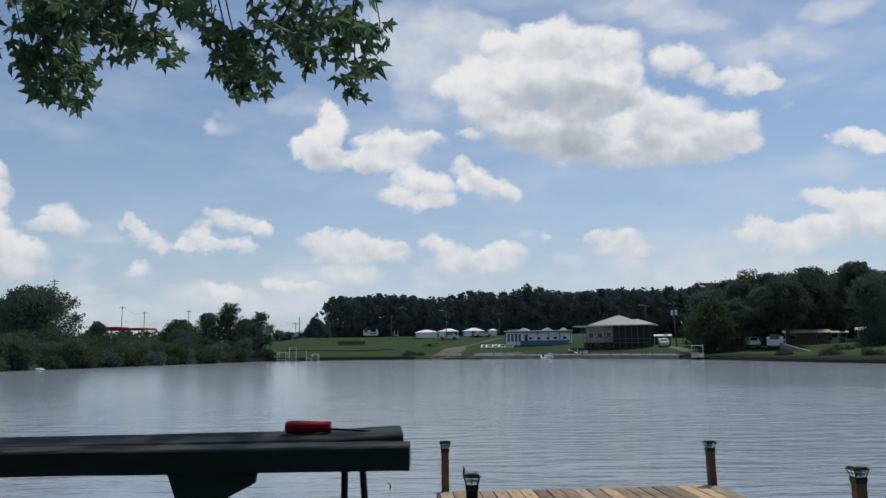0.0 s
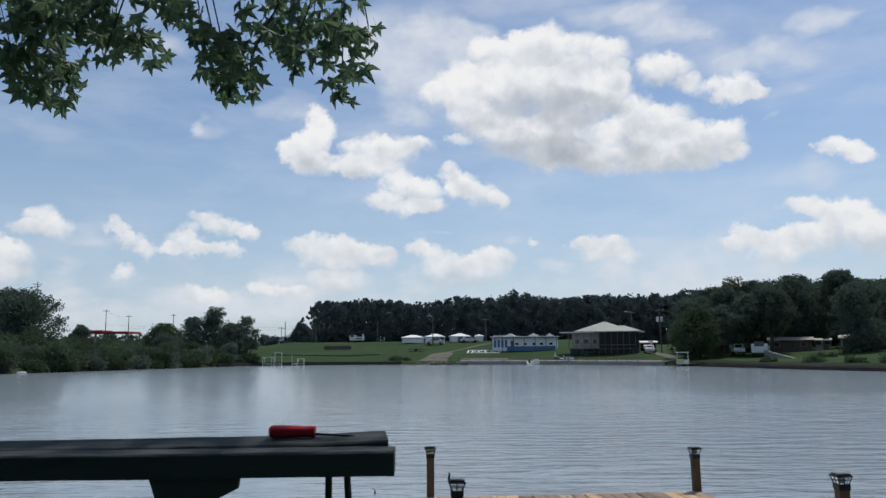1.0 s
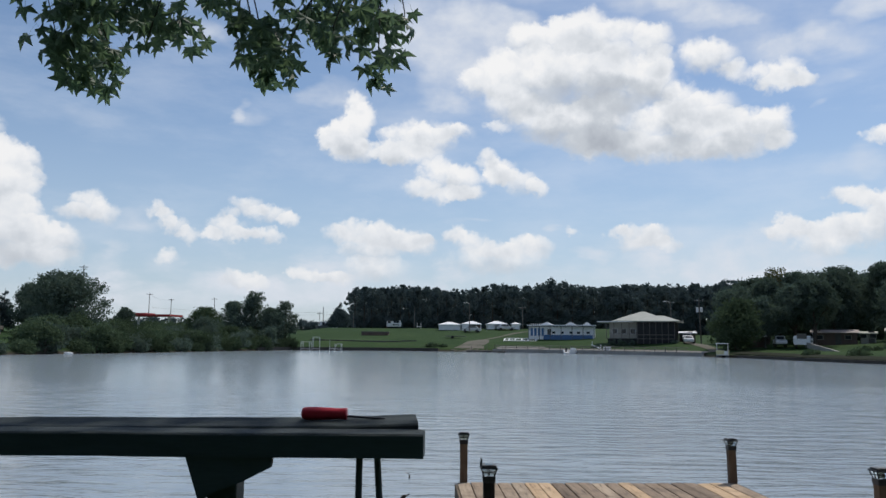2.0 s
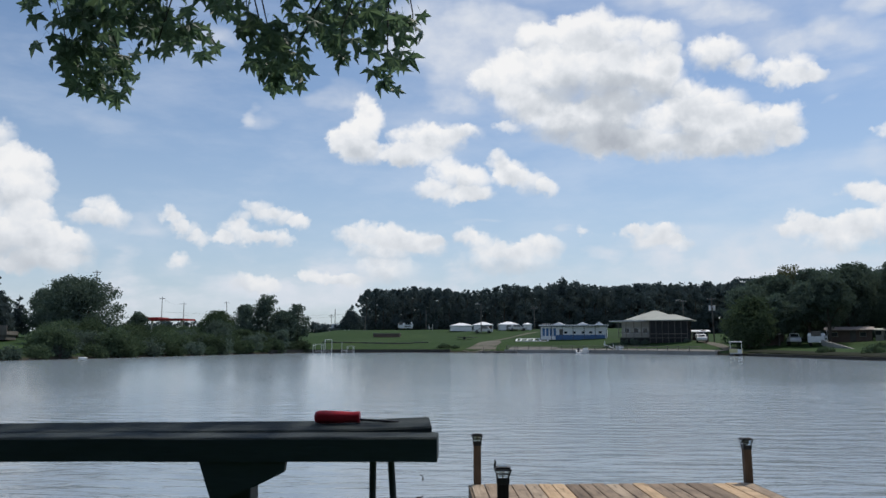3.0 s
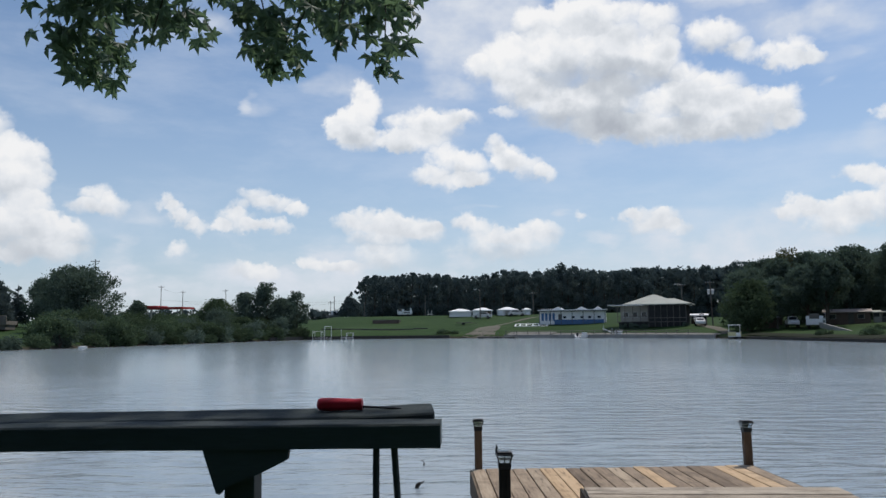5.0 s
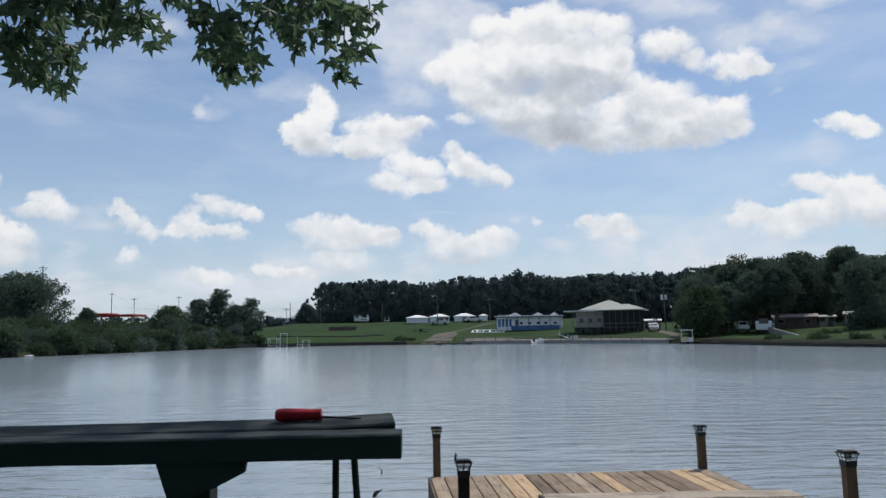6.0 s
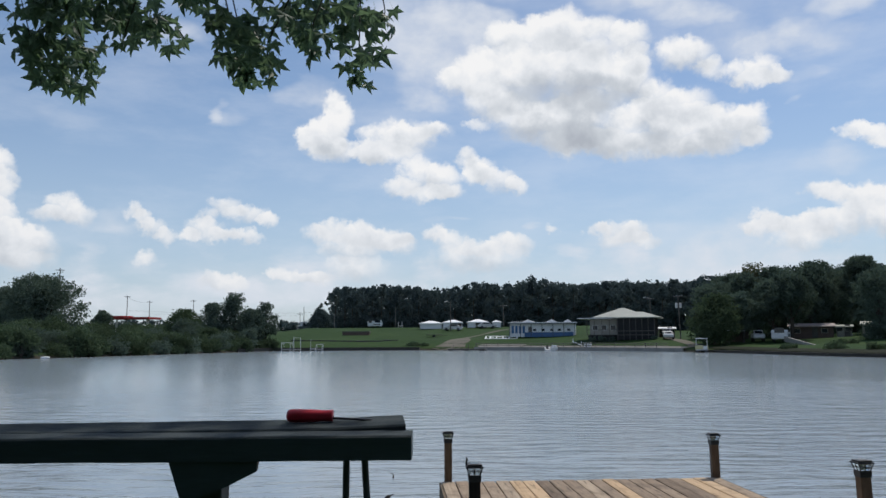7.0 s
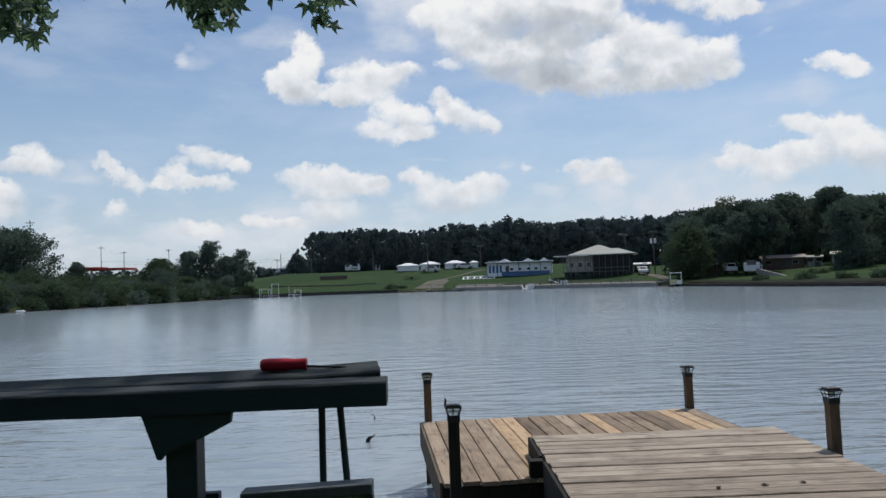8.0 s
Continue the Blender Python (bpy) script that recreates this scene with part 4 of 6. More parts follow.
def joined_leaves(name, items, parent, off):
    verts, faces = [], []
    for me, m in items:
        k = len(verts)
        verts += [tuple(m @ v.co - off) for v in me.vertices]
        faces += [tuple(i + k for i in p.vertices) for p in me.polygons]
    ob = new(name, mesh_of(name, verts, faces, GUM_LEAF))
    ob.parent = parent
    return tagged(ob, kind="stuff")


spray(-2.37, 4.36, 4.09, 0.19, 0.17, 30)
spray(-2.44, 4.60, 3.94, 0.18, 0.15, 30)
spray(-2.50, 4.84, 3.85, 0.14, 0.09, 11)
spray(-2.51, 4.48, 3.84, 0.07, 0.13, 8)
spray(-2.31, 4.72, 3.90, 0.07, 0.14, 9)
spray(-2.10, 4.36, 4.12, 0.17, 0.14, 20)
spray(-1.96, 4.60, 4.18, 0.18, 0.16, 34)
spray(-1.91, 4.84, 4.16, 0.09, 0.08, 8)
spray(-1.95, 4.48, 3.95, 0.08, 0.04, 5)
spray(-1.66, 4.72, 4.30, 0.10, 0.08, 9)
spray(-1.38, 4.36, 4.10, 0.09, 0.09, 9)
spray(-1.31, 4.60, 3.98, 0.15, 0.12, 24)
spray(-1.38, 4.84, 3.92, 0.10, 0.10, 13)
spray(-1.10, 4.48, 3.84, 0.06, 0.10, 7)
spray(-1.02, 4.72, 4.20, 0.22, 0.15, 30)
spray(-0.81, 4.36, 3.91, 0.11, 0.08, 9)
spray(-0.75, 4.60, 4.20, 0.13, 0.10, 14)
spray(-0.61, 4.84, 4.16, 0.14, 0.16, 26)
spray(-0.56, 4.48, 3.79, 0.09, 0.07, 9)
spray(-0.43, 4.72, 4.15, 0.05, 0.08, 4)
spray(-2.21, 4.36, 4.39, 0.44, 0.16, 60, True)
spray(-1.50, 4.60, 4.48, 0.33, 0.13, 30, True)
spray(-0.87, 4.84, 4.55, 0.38, 0.17, 50, True)
spray(-2.78, 4.48, 4.52, 0.26, 0.19, 20, True)
for k in range(26):
    a = rng.uniform(0, math.tau)
    c = Vector((-2.2 + 3.4 * math.cos(a) * rng.random() ** 0.5, 1.6 + 3.0 * math.sin(a) * rng.random() ** 0.5, rng.uniform(6.2, 9.6)))
    for j in range(150):
        v = Vector((rng.gauss(0, 0.55), rng.gauss(0, 0.55), rng.gauss(0, 0.4)))
        loose.append((LEAF_B, leaf_pose(c + v, rng) @ Matrix.Scale(1.7, 4)))
for k in range(12):                              # unseen crown clumps, added to throw shade on the table
    c = Vector((rng.uniform(-1.6, 2.0), rng.uniform(4.0, 5.9), rng.uniform(7.3, 9.6)))
    for j in range(150):
        v = Vector((rng.gauss(0, 0.5), rng.gauss(0, 0.45), rng.gauss(0, 0.3)))
        loose.append((LEAF_B, leaf_pose(c + v, rng) @ Matrix.Scale(1.7, 4)))
part("limb", tube([Vector(p) - base for p in ((-3.5, -0.3, 6.6), (-2.4, 1.6, 7.8), (-0.6, 3.8, 8.6), (1.4, 5.2, 8.8))], (0.09, 0.07, 0.045, 0.01), 8), BARK, gum, smooth=True)
TIP = Vector((-0.55, 4.7, 4.05))                 # crown leaves are left out sunward of here, so the outer sprays are lit


def in_sun_gap(p):
    d = p - TIP
    return p.z > 5.5 and (d - _way * d.dot(_way)).length < 0.55


joined_leaves("crown", [(me, m) for me, m in loose if not in_sun_gap(m.translation)], gum, base)

# ---- trees, bushes and woods on the far shore ----
nrng = np.random.default_rng(5)


def clumps(centres, radii, size, dens, rg, squash=0.8):
    """Many small folded leaf blades spread over and inside a set of lobes: vertices and faces."""
    allp = []
    for c, r in zip(centres, radii):
        n = max(12, int(4 * math.pi * r * r / (size * size) * dens))
        d = rg.normal(size=(n, 3))
        d /= np.linalg.norm(d, axis=1)[:, None]
        rad = r * (1.0 - 0.5 * rg.random((n, 1)) ** 2.0 + 0.17 * rg.normal(size=(n, 1)))
        allp.append(np.array(c) + d * rad * np.array((1, 1, squash)))
    p = np.concatenate(allp)
    n = len(p)
    u = rg.normal(size=(n, 3))
    u /= np.linalg.norm(u, axis=1)[:, None]
    w = np.cross(u, rg.normal(size=(n, 3)))
    w /= np.linalg.norm(w, axis=1)[:, None]
    s = size * (0.5 + 0.8 * rg.random((n, 1)))
    f = np.cross(u, w) * 0.3 * s
    v = np.stack([p - u * s * 0.6, p + w * s * 0.42 + f, p + u * s * 0.75, p - w * s * 0.42 + f], 1).reshape(-1, 3)
    i = np.arange(n) * 4
    faces = np.concatenate([np.stack([i, i + 1, i + 2], 1), np.stack([i, i + 2, i + 3], 1)])
    return v, faces


def crown_lobes(h, w, rg, count, low=0.25):
    """Lobes that fill an uneven crown of height h and width w."""
    cs, rs = [], []
    for k in range(count):
        t = low + (1 - low) * rg.random()
        wide = w * 0.5 * (1 - ((t - 0.45) / 0.62) ** 2 * 0.85)
        a = rg.uniform(0, math.tau)
        r = w * rg.uniform(0.11, 0.24)
        q = max(0.0, wide - r * 0.7) * math.sqrt(rg.random())
        cs.append((q * math.cos(a), q * math.sin(a), min(h * t, h - r * 0.75)))
        rs.append(r)
    cs.append((0.04 * w, 0, h * 0.93 - 0.10 * w))
    rs.append(0.14 * w)
    for k in range(count):                       # loose sprays that break the outline
        t = low + 0.15 + (0.9 - low) * rg.random()
        wide = w * 0.5 * (1 - ((t - 0.45) / 0.62) ** 2 * 0.85)
        a = rg.uniform(0, math.tau)
        q = wide * rg.uniform(0.85, 1.02)
        cs.append((q * math.cos(a), q * math.sin(a), h * min(t, 0.98)))
        rs.append(w * rg.uniform(0.035, 0.07))
    return cs, rs


def broad_tree(name, x, y, h, w, seed, mat, label, low=0.22, count=22, size=0.42, dens=1.15, sink=0.2):
    rg = np.random.default_rng(seed)
    t = thing(name, label, "tree", (x, y, height(x, y) - sink), 0, "trees on the far shore")
    cs, rs = crown_lobes(h, w, rg, count, low)
    b = tube(((0, 0, -0.3), (0.1, 0, h * 0.25), (0.0, 0.1, h * 0.55), (0, 0, h * 0.85)), (0.035 * w + 0.05, 0.025 * w + 0.04, 0.015 * w + 0.02, 0.02), 8)
    for c in cs[:8]:
        tube(((0, 0, max(0.3, c[2] * 0.45)), (c[0] * 0.5, c[1] * 0.5, c[2] * 0.8), c), (0.012 * w, 0.008 * w, 0.01), 5, b)
    part("trunk", b, BARK, t)
    v, f = clumps(cs, rs, size, dens, rg)
    ob = new("crown", mesh_of("crown", v.tolist(), f.tolist(), mat))
    ob.parent = t
    return t


def conifer(x, y, h, w, seed, label="dark conifer at the edge of the woods"):
    rg = np.random.default_rng(seed)
    t = thing("conifer_tree", label, "tree", (x, y, height(x, y) - 0.2), 0, "conifers")
    b = tube(((0, 0, -0.2), (0, 0, h * 0.97)), (0.22, 0.03), 8)
    cs, rs = [], []
    for k in range(12):
        z = h * (0.16 + 0.8 * k / 12)
        r = w * 0.5 * (1 - (k / 12.5) ** 1.3)
        for j in range(5 if k < 9 else 2):
            a = j * math.tau / 5 + k * 1.1
            cs.append((r * 0.62 * math.cos(a), r * 0.62 * math.sin(a), z + rg.normal() * 0.2))
            rs.append(max(0.35, r * 0.46))
            tube(((0, 0, z - 0.2), (r * 0.8 * math.cos(a), r * 0.8 * math.sin(a), z - 0.1)), (0.05, 0.015), 4, b)
    part("trunk", b, BARK, t)
    v, f = clumps(cs, rs, 0.36, 0.9, rg, 0.55)
    ob = new("crown", mesh_of("crown", v.tolist(), f.tolist(), HAZY_PINE_LEAF))
    ob.parent = t
    return t


def woods():
    """The dense dark wood behind the lawn: trunks and crowns of many trees, beyond counting."""
    rg = np.random.default_rng(21)
    vs, fs, k = [], [], 0
    tb = bmesh.new()
    tops_x = (-40, -36, -26, -14, -4, 6, 14, 19, 24, 29, 36, 50, 60, 66, 71, 78, 100, 140)
    tops_z = (15.5, 18.4, 18.8, 18.5, 17.2, 19.2, 18.6, 19.2, 21.2, 19.4, 19.0, 19.6, 19.8, 19.6, 18.4, 21, 23, 24)
    for row, y0 in enumerate((237, 243, 250, 258, 268, 277)):
        x = -39.0 + row * 0.8 + (3 if row == 0 else 0)
        while x < 150:
            y = y0 + rg.uniform(-1.5, 1.5)
            g = height(x, y)
            top = float(np.interp(x, tops_x, tops_z)) + rg.normal() * 0.35 - (1.2 if row == 0 else 0.0)
            h = top - g
            pine = x < 8
            w = rg.uniform(4.2, 5.4) if pine else rg.uniform(5.6, 8.0)
            low = 0.02
            cs, rs = crown_lobes(h, w, rg, 15, low)
            for j in range(5):                   # undergrowth
                cs.append((rg.uniform(-2.5, 2.5), rg.uniform(-1.5, 1.5), rg.uniform(0.4, 3.2)))
                rs.append(rg.uniform(1.0, 1.7))
            cs = [(c[0] + x, c[1] + y, c[2] + g) for c in cs]
            v, f = clumps(cs, rs, 0.7 if row else 0.45, 0.95, rg, 0.95)
            vs.append(v), fs.append(f + k)
            k += len(v)
            tube(((x, y, g - 0.3), (x, y, g + h * 0.8)), (0.2, 0.06), 5, tb)
            x += rg.uniform(2.2, 3.2) if pine else rg.uniform(3.0, 4.6)
    for x in np.arange(-150, -34, 5.5):          # a lower, more distant wood to the west
        y = 330 + rg.uniform(-6, 6)
        g = height(x, y)
        cs, rs = crown_lobes(rg.uniform(3.0, 5.0), 9.0, rg, 8, 0.05)
        v, f = clumps([(c[0] + x, c[1] + y, c[2] + g) for c in cs], rs, 0.9, 1.0, rg, 0.9)
        vs.append(v), fs.append(f + k)
        k += len(v)
        tube(((x, y, g - 0.3), (x, y, g + 2.5)), (0.2, 0.06), 5, tb)
    w = thing("far_woods", "dense dark green wood of pines and broadleaf trees behind the lawn", "woods", (0, 0, 0), kind="stuff")
    ob = new("foliage", mesh_of("foliage", np.concatenate(vs).tolist(), np.concatenate(fs).tolist(), HAZY_PINE_LEAF))
    ob.parent = w
    part("trunks", tb, BARK, w)


woods()


def near_woods():
    """Unseen trees added along the near bank; they block sky light from behind the view."""
    rg = np.random.default_rng(31)
    vs, fs, k = [], [], 0
    tb = bmesh.new()
    for row, y0 in enumerate((-7.0, -12.0)):
        for x in np.arange(-30, 31, 4.5):
            h = rg.uniform(9, 13)
            cs, rs = crown_lobes(h, 7.0, rg, 14, 0.05)
            y = y0 + rg.uniform(-1, 1)
            v, f = clumps([(c[0] + x, c[1] + y, c[2] + 0.8) for c in cs], rs, 1.0, 1.0, rg)
            vs.append(v), fs.append(f + k)
            k += len(v)
            tube(((x, y, 0.5), (x, y, h * 0.8)), (0.25, 0.05), 6, tb)
    w = thing("near_woods", "unseen trees added along the near bank to block sky light", "woods", (0, 0, 0), kind="stuff")
    ob = new("foliage", mesh_of("foliage", np.concatenate(vs).tolist(), np.concatenate(fs).tolist(), FAR_LEAF))
    ob.parent = w
    part("trunks", tb, BARK, w)


near_woods()
conifer(-37.6, 220, 7.6, 6.5, 3)

for k, (x, y, h, w, mat, low) in enumerate((
        (-65.0, 124, 10.9, 13.5, FAR_LEAF, 0.12), (-76.5, 136, 8.8, 8.0, FAR_LEAF, 0.15), (-43.0, 154, 10.2, 6.6, FAR_LEAF, 0.06), (-37.6, 156.5, 8.8, 5.4, FAR_LEAF, 0.06),
        (-47.0, 153, 8.0, 6.5, FAR_LEAF, 0.06), (-52.5, 153, 6.6, 7.5, BUSH_LEAF, 0.05), (-40.0, 154.5, 7.2, 7.0, FAR_LEAF, 0.04), (-82, 150, 6.0, 6.0, FAR_LEAF, 0.2), (-104, 232, 6.5, 7.0, FAR_LEAF, 0.2))):
    broad_tree("shore_tree", x, y, h, w, 40 + k, mat, "leafy green shore tree above the thicket", low, 40 if w > 6 else 26, 0.27, 0.55 if w > 10 else 0.75)
conifer(-89.6, 140, 12.6, 7.0, 77, "dark conifer behind the bridge")
conifer(-91.2, 150, 8.8, 4.5, 78, "small dark conifer behind the bridge")
for k, (x, y, h, w) in enumerate(((-86.0, 150, 9.6, 8.0), (-95, 150, 8.0, 8.0), (-79.5, 142, 6.5, 7.5), (-98, 142, 9.0, 9.0), (-106, 236, 7.2, 5.0))):
    broad_tree("shore_tree", x, y, h, w, 140 + k, FAR_LEAF, "leafy green tree behind the west bank", 0.06, 26, 0.3, 0.8)

for k, (x, y, h, w, mat, low) in enumerate((
        (41.3, 127, 8.0, 9.0, BUSH_LEAF, 0.04), (46.5, 146, 9.6, 8.5, FAR_LEAF, 0.08), (51.0, 140, 11.6, 9.0, FAR_LEAF, 0.15), (57.0, 142, 12.6, 9.5, FAR_LEAF, 0.2),
        (63.5, 140, 13.2, 9.5, FAR_LEAF, 0.25), (70.5, 138, 13.6, 9.0, FAR_LEAF, 0.2), (77, 134, 11.4, 10.0, FAR_LEAF, 0.1), (72, 124, 10.8, 9.0, FAR_LEAF, 0.1), (60, 150, 11.8, 11, FAR_LEAF, 0.03), (50, 152, 10.4, 10, FAR_LEAF, 0.03),
        (70, 150, 12.5, 11, FAR_LEAF, 0.03), (84, 142, 11.6, 12, FAR_LEAF, 0.05), (47.2, 131, 8.4, 6.5, FAR_LEAF, 0.3), (52.3, 131.5, 10.0, 8.0, FAR_LEAF, 0.38), (55, 158, 12, 12, FAR_LEAF, 0.02), (66, 160, 13, 12, FAR_LEAF, 0.02), (78, 156, 12.8, 13, FAR_LEAF, 0.02), (60.5, 114, 10.0, 8.0, FAR_LEAF, 0.06), (65, 119, 10.5, 8.5, FAR_LEAF, 0.05), (71, 116, 10.5, 9.0, FAR_LEAF, 0.05),
        (53.5, 127, 10.6, 9.5, FAR_LEAF, 0.42), (61, 137, 12.4, 9.5, FAR_LEAF, 0.3))):
    broad_tree("bank_tree", x, y, h, w, 70 + k, mat, "tall shady broadleaf tree among the lakeside homes", low, 34, 0.32, 0.75)
broad_tree("thin_tree", 54.6, 144, 13.5, 9.5, 99, PALE_LEAF, "thin tree with pale dying twigs in its top", 0.6, 12, 0.3, 0.35)


def bush(x, y, h, w, seed, mat=None):
    rg = np.random.default_rng(seed)
    t = thing("bush", "dense green waterside bush", "bush", (x, y, height(x, y) - 0.25), 0, "bushes on the west bank")
    cs, rs = [], []
    for k in range(9):
        a, r = rg.uniform(0, math.tau), w * rg.uniform(0.16, 0.26)
        q = max(0, w * 0.5 - r) * math.sqrt(rg.random())
        cs.append((q * math.cos(a), q * math.sin(a) * 0.8, rg.uniform(0.2, 1.0) * max(0.3, h - r)))
        rs.append(r)
    b = tube(((0, 0, -0.2), (0, 0, h * 0.6)), (0.12, 0.03), 6)
    for c in cs:
        tube(((0, 0, 0.1), c), (0.05, 0.012), 4, b)
    part("stems", b, BARK, t)
    v, f = clumps(cs, rs, 0.25, 0.85, rg, 0.9)
    ob = new("leaves", mesh_of("leaves", v.tolist(), f.tolist(), mat or BUSH_LEAF))
    ob.parent = t
    return t


west_bank = [Vector((x, y, 0)) for x, y in SHORE[3:10]]
k = 0
for a, b in zip(west_bank, west_bank[1:]):
    d = (b - a).normalized()
    inland = Vector((-d.y, d.x, 0))
    count = max(2, int((b - a).length / 2.7))
    for i in range(count):
        for row, off in enumerate((0.7, 4.8, 10.0, 15.5)):
            p = a.lerp(b, (i + nrng.uniform(0.1, 0.9)) / count) + inland * (off + nrng.uniform(-0.6, 0.6))
            open_view = p.x / p.y < -0.575       # the bridge shows over the low growth here
            if row and open_view:
                continue
            h = (nrng.uniform(1.5, 2.7), nrng.uniform(2.2, 3.3), nrng.uniform(2.6, 3.5), nrng.uniform(2.6, 3.6))[row] * (0.75 if open_view else 1.35 if p.x / p.y < -0.46 or p.x / p.y > -0.35 else 1.0) * nrng.choice((0.8, 1.0, 1.0, 1.25))
            bush(p.x, p.y, h, (4.6, 5.6, 6.4, 7.0)[row], 200 + k, FAR_LEAF if k % 3 == 0 else None)
            k += 1
for x, y in ((-72, 158), (-62, 160), (-68, 165), (-56, 163), (-66, 172), (-60, 175), (-64, 166), (-56, 170), (-82, 172), (-92, 185), (-74, 186), (-62, 190), (-50, 188), (-100, 200)):
    bush(x, y, nrng.uniform(5.0, 6.2) * (0.66 if x / y < -0.36 else 0.95), 9.0, 400 + k)
    k += 1
# most east-shore bushes here are added to darken the shaded bank
for k, (x, y, h, w) in enumerate(((-8.2, 158.6, 1.1, 3.4), (-6.2, 158.0, 0.9, 2.6), (52, 106, 1.0, 3.0), (43.2, 104, 1.1, 2.6), (45.6, 96, 1.3, 3.2), (47.4, 90, 1.2, 3.0), (49.4, 86, 1.5, 3.4), (50.2, 81, 1.4, 3.2))):
    bush(x, y, h, w, 260 + k)

# ---- the far shore: wall, rail, slip ----
def along(a, b, step):
    a, b = Vector(a), Vector(b)
    n = max(1, int((b - a).length / step))
    return [a.lerp(b, k / n) for k in range(n + 1)]


# the third line is a dark wall standing in for a shaded earth bank
WALL_LINE = [(-39.4, 143), (-35.5, 153.9), (-18, 157.9), (-7, 155.8)], [(3.6, 151.6), (12, 147.8), (23, 140.3), (31, 130.3), (35.2, 124)], [(37.4, 121.2), (40.1, 104.9), (42.6, 91), (47, 77.3)]
for line in WALL_LINE:
    sea = thing("seawall", "low wall of concrete and dark panels at the waterline", "wall", (0, 0, 0), kind="structure")
    for (ax, ay), (bx, by) in zip(line, line[1:]):
        d = Vector((bx - ax, by - ay, 0)).normalized()
        o = Vector((-d.y, d.x, 0)) * 0.25
        for a, b in zip(along((ax, ay, 0), (bx, by, 0), 3.0), along((ax, ay, 0), (bx, by, 0), 3.0)[1:]):
            g = d * 0.012
            w = bmesh.new()
            low = 0.25 if ay < 122 else 0.0
            for z0, z1, k in ((-0.8, 0.55 - low, 1.0), (0.55 - low, 0.63 - low, 1.3)):
                q = [a + g - o * k, b - g - o * k, b - g + o * k, a + g + o * k]
                lo = [w.verts.new((p.x, p.y, z0)) for p in q]
                hi = [w.verts.new((p.x, p.y, z1)) for p in q]
                w.faces.new(lo[::-1]), w.faces.new(hi)
                for i in range(4):
                    w.faces.new((lo[i], lo[(i + 1) % 4], hi[(i + 1) % 4], hi[i]))
            bmesh.ops.recalc_face_normals(w, faces=w.faces[:])
            part("panel", w, SHORE_TIMBER if ax < -10 or ay < 122 else CONCRETE, sea)

RAIL = [Vector((3.9, 151.6, 0.6)), Vector((12, 147.9, 0.6)), Vector((23, 140.4, 0.6)), Vector((31, 130.4, 0.6)), Vector((33.6, 126.6, 0.6))]
rail = thing("lakeside_rail", "weathered post and rail fence along the seawall", "railing", (0, 0, 0))
for a, b in zip(RAIL, RAIL[1:]):
    for p in along(a, b, 2.0)[:-1]:
        bm = block((p.x - 0.06, p.y - 0.06, 0.55), (p.x + 0.06, p.y + 0.06, 1.42), 0.01)
        part("post", bm, POLE_WOOD, rail)
    for z in (0.95, 1.30):
        part("rail_bar", tube((a + Vector((0, -0.08, z - 0.6)), b + Vector((0, -0.08, z - 0.6))), (0.045, 0.045), 6), POLE_WOOD, rail)


def patch(name, outline, mat, label, category, rise=0.03, steps=10):
    """A thin worn surface laid on the ground, draped over its slope."""
    b = bmesh.new()
    rows = []
    (l0, l1), (r0, r1) = outline
    for j in range(steps + 1):
        t = j / steps
        row = []
        for i in range(9):
            s = i / 8
            wob = 0.35 * math.sin(7 * t + i * 0.4) * (1 if i in (0, 8) else 0)
            x = (l0[0] + (l1[0] - l0[0]) * t) * (1 - s) + (r0[0] + (r1[0] - r0[0]) * t) * s + wob
            y = (l0[1] + (l1[1] - l0[1]) * t) * (1 - s) + (r0[1] + (r1[1] - r0[1]) * t) * s
            row.append(b.verts.new((x, y, max(height(x, y), 0.03) + rise)))
        rows.append(row)
    for a, c in zip(rows, rows[1:]):
        for i in range(8):
            b.faces.new((a[i], a[i + 1], c[i + 1], c[i]))
    return tagged(part(name, b, mat), label, category, kind="structure")


patch("boat_slip", (((-4.6, 155.4), (0.9, 167)), ((2.0, 152.6), (3.1, 166))), DIRT, "worn earth and gravel boat slip running down to the water", "slip", 0.05)
patch("gravel_drive", (((1.5, 167.2), (13.0, 190)), ((2.6, 166.5), (13.7, 189.5))), DIRT, "worn gravel drive across the grass", "road", 0.06)
patch("gravel_track", (((36.5, 124.5), (38.5, 150)), ((39.0, 123), (40.6, 150))), DIRT, "dusty gravel track beside the pavilion", "road", 0.06)

for (ax, ay), (bx, by) in zip(WALL_LINE[1], WALL_LINE[1][1:]):
    d = Vector((bx - ax, by - ay, 0)).normalized()
    n = Vector((-d.y, d.x, 0))
    near, far = n * 0.4, n * (3.6 if ax < 5 else 1.9)
    patch("gravel_bank", (((ax + near.x, ay + near.y), (ax + far.x, ay + far.y)), ((bx + near.x, by + near.y), (bx + far.x, by + far.y))), GRAVEL, "pale gravel bank behind the seawall", "bank", 0.05)

# earth strip whose very dark colour also carries the bank's shade
for (ax, ay), (bx, by) in zip(WALL_LINE[2], WALL_LINE[2][1:]):
    d = Vector((bx - ax, by - ay, 0)).normalized()
    n = Vector((-d.y, d.x, 0))
    near, far = n * 0.4, n * 3.4
    patch("earth_bank", (((ax + near.x, ay + near.y), (ax + far.x, ay + far.y)), ((bx + near.x, by + near.y), (bx + far.x, by + far.y))), MUD, "dark earth bank along the east shore, shade in its colour", "bank", 0.05)

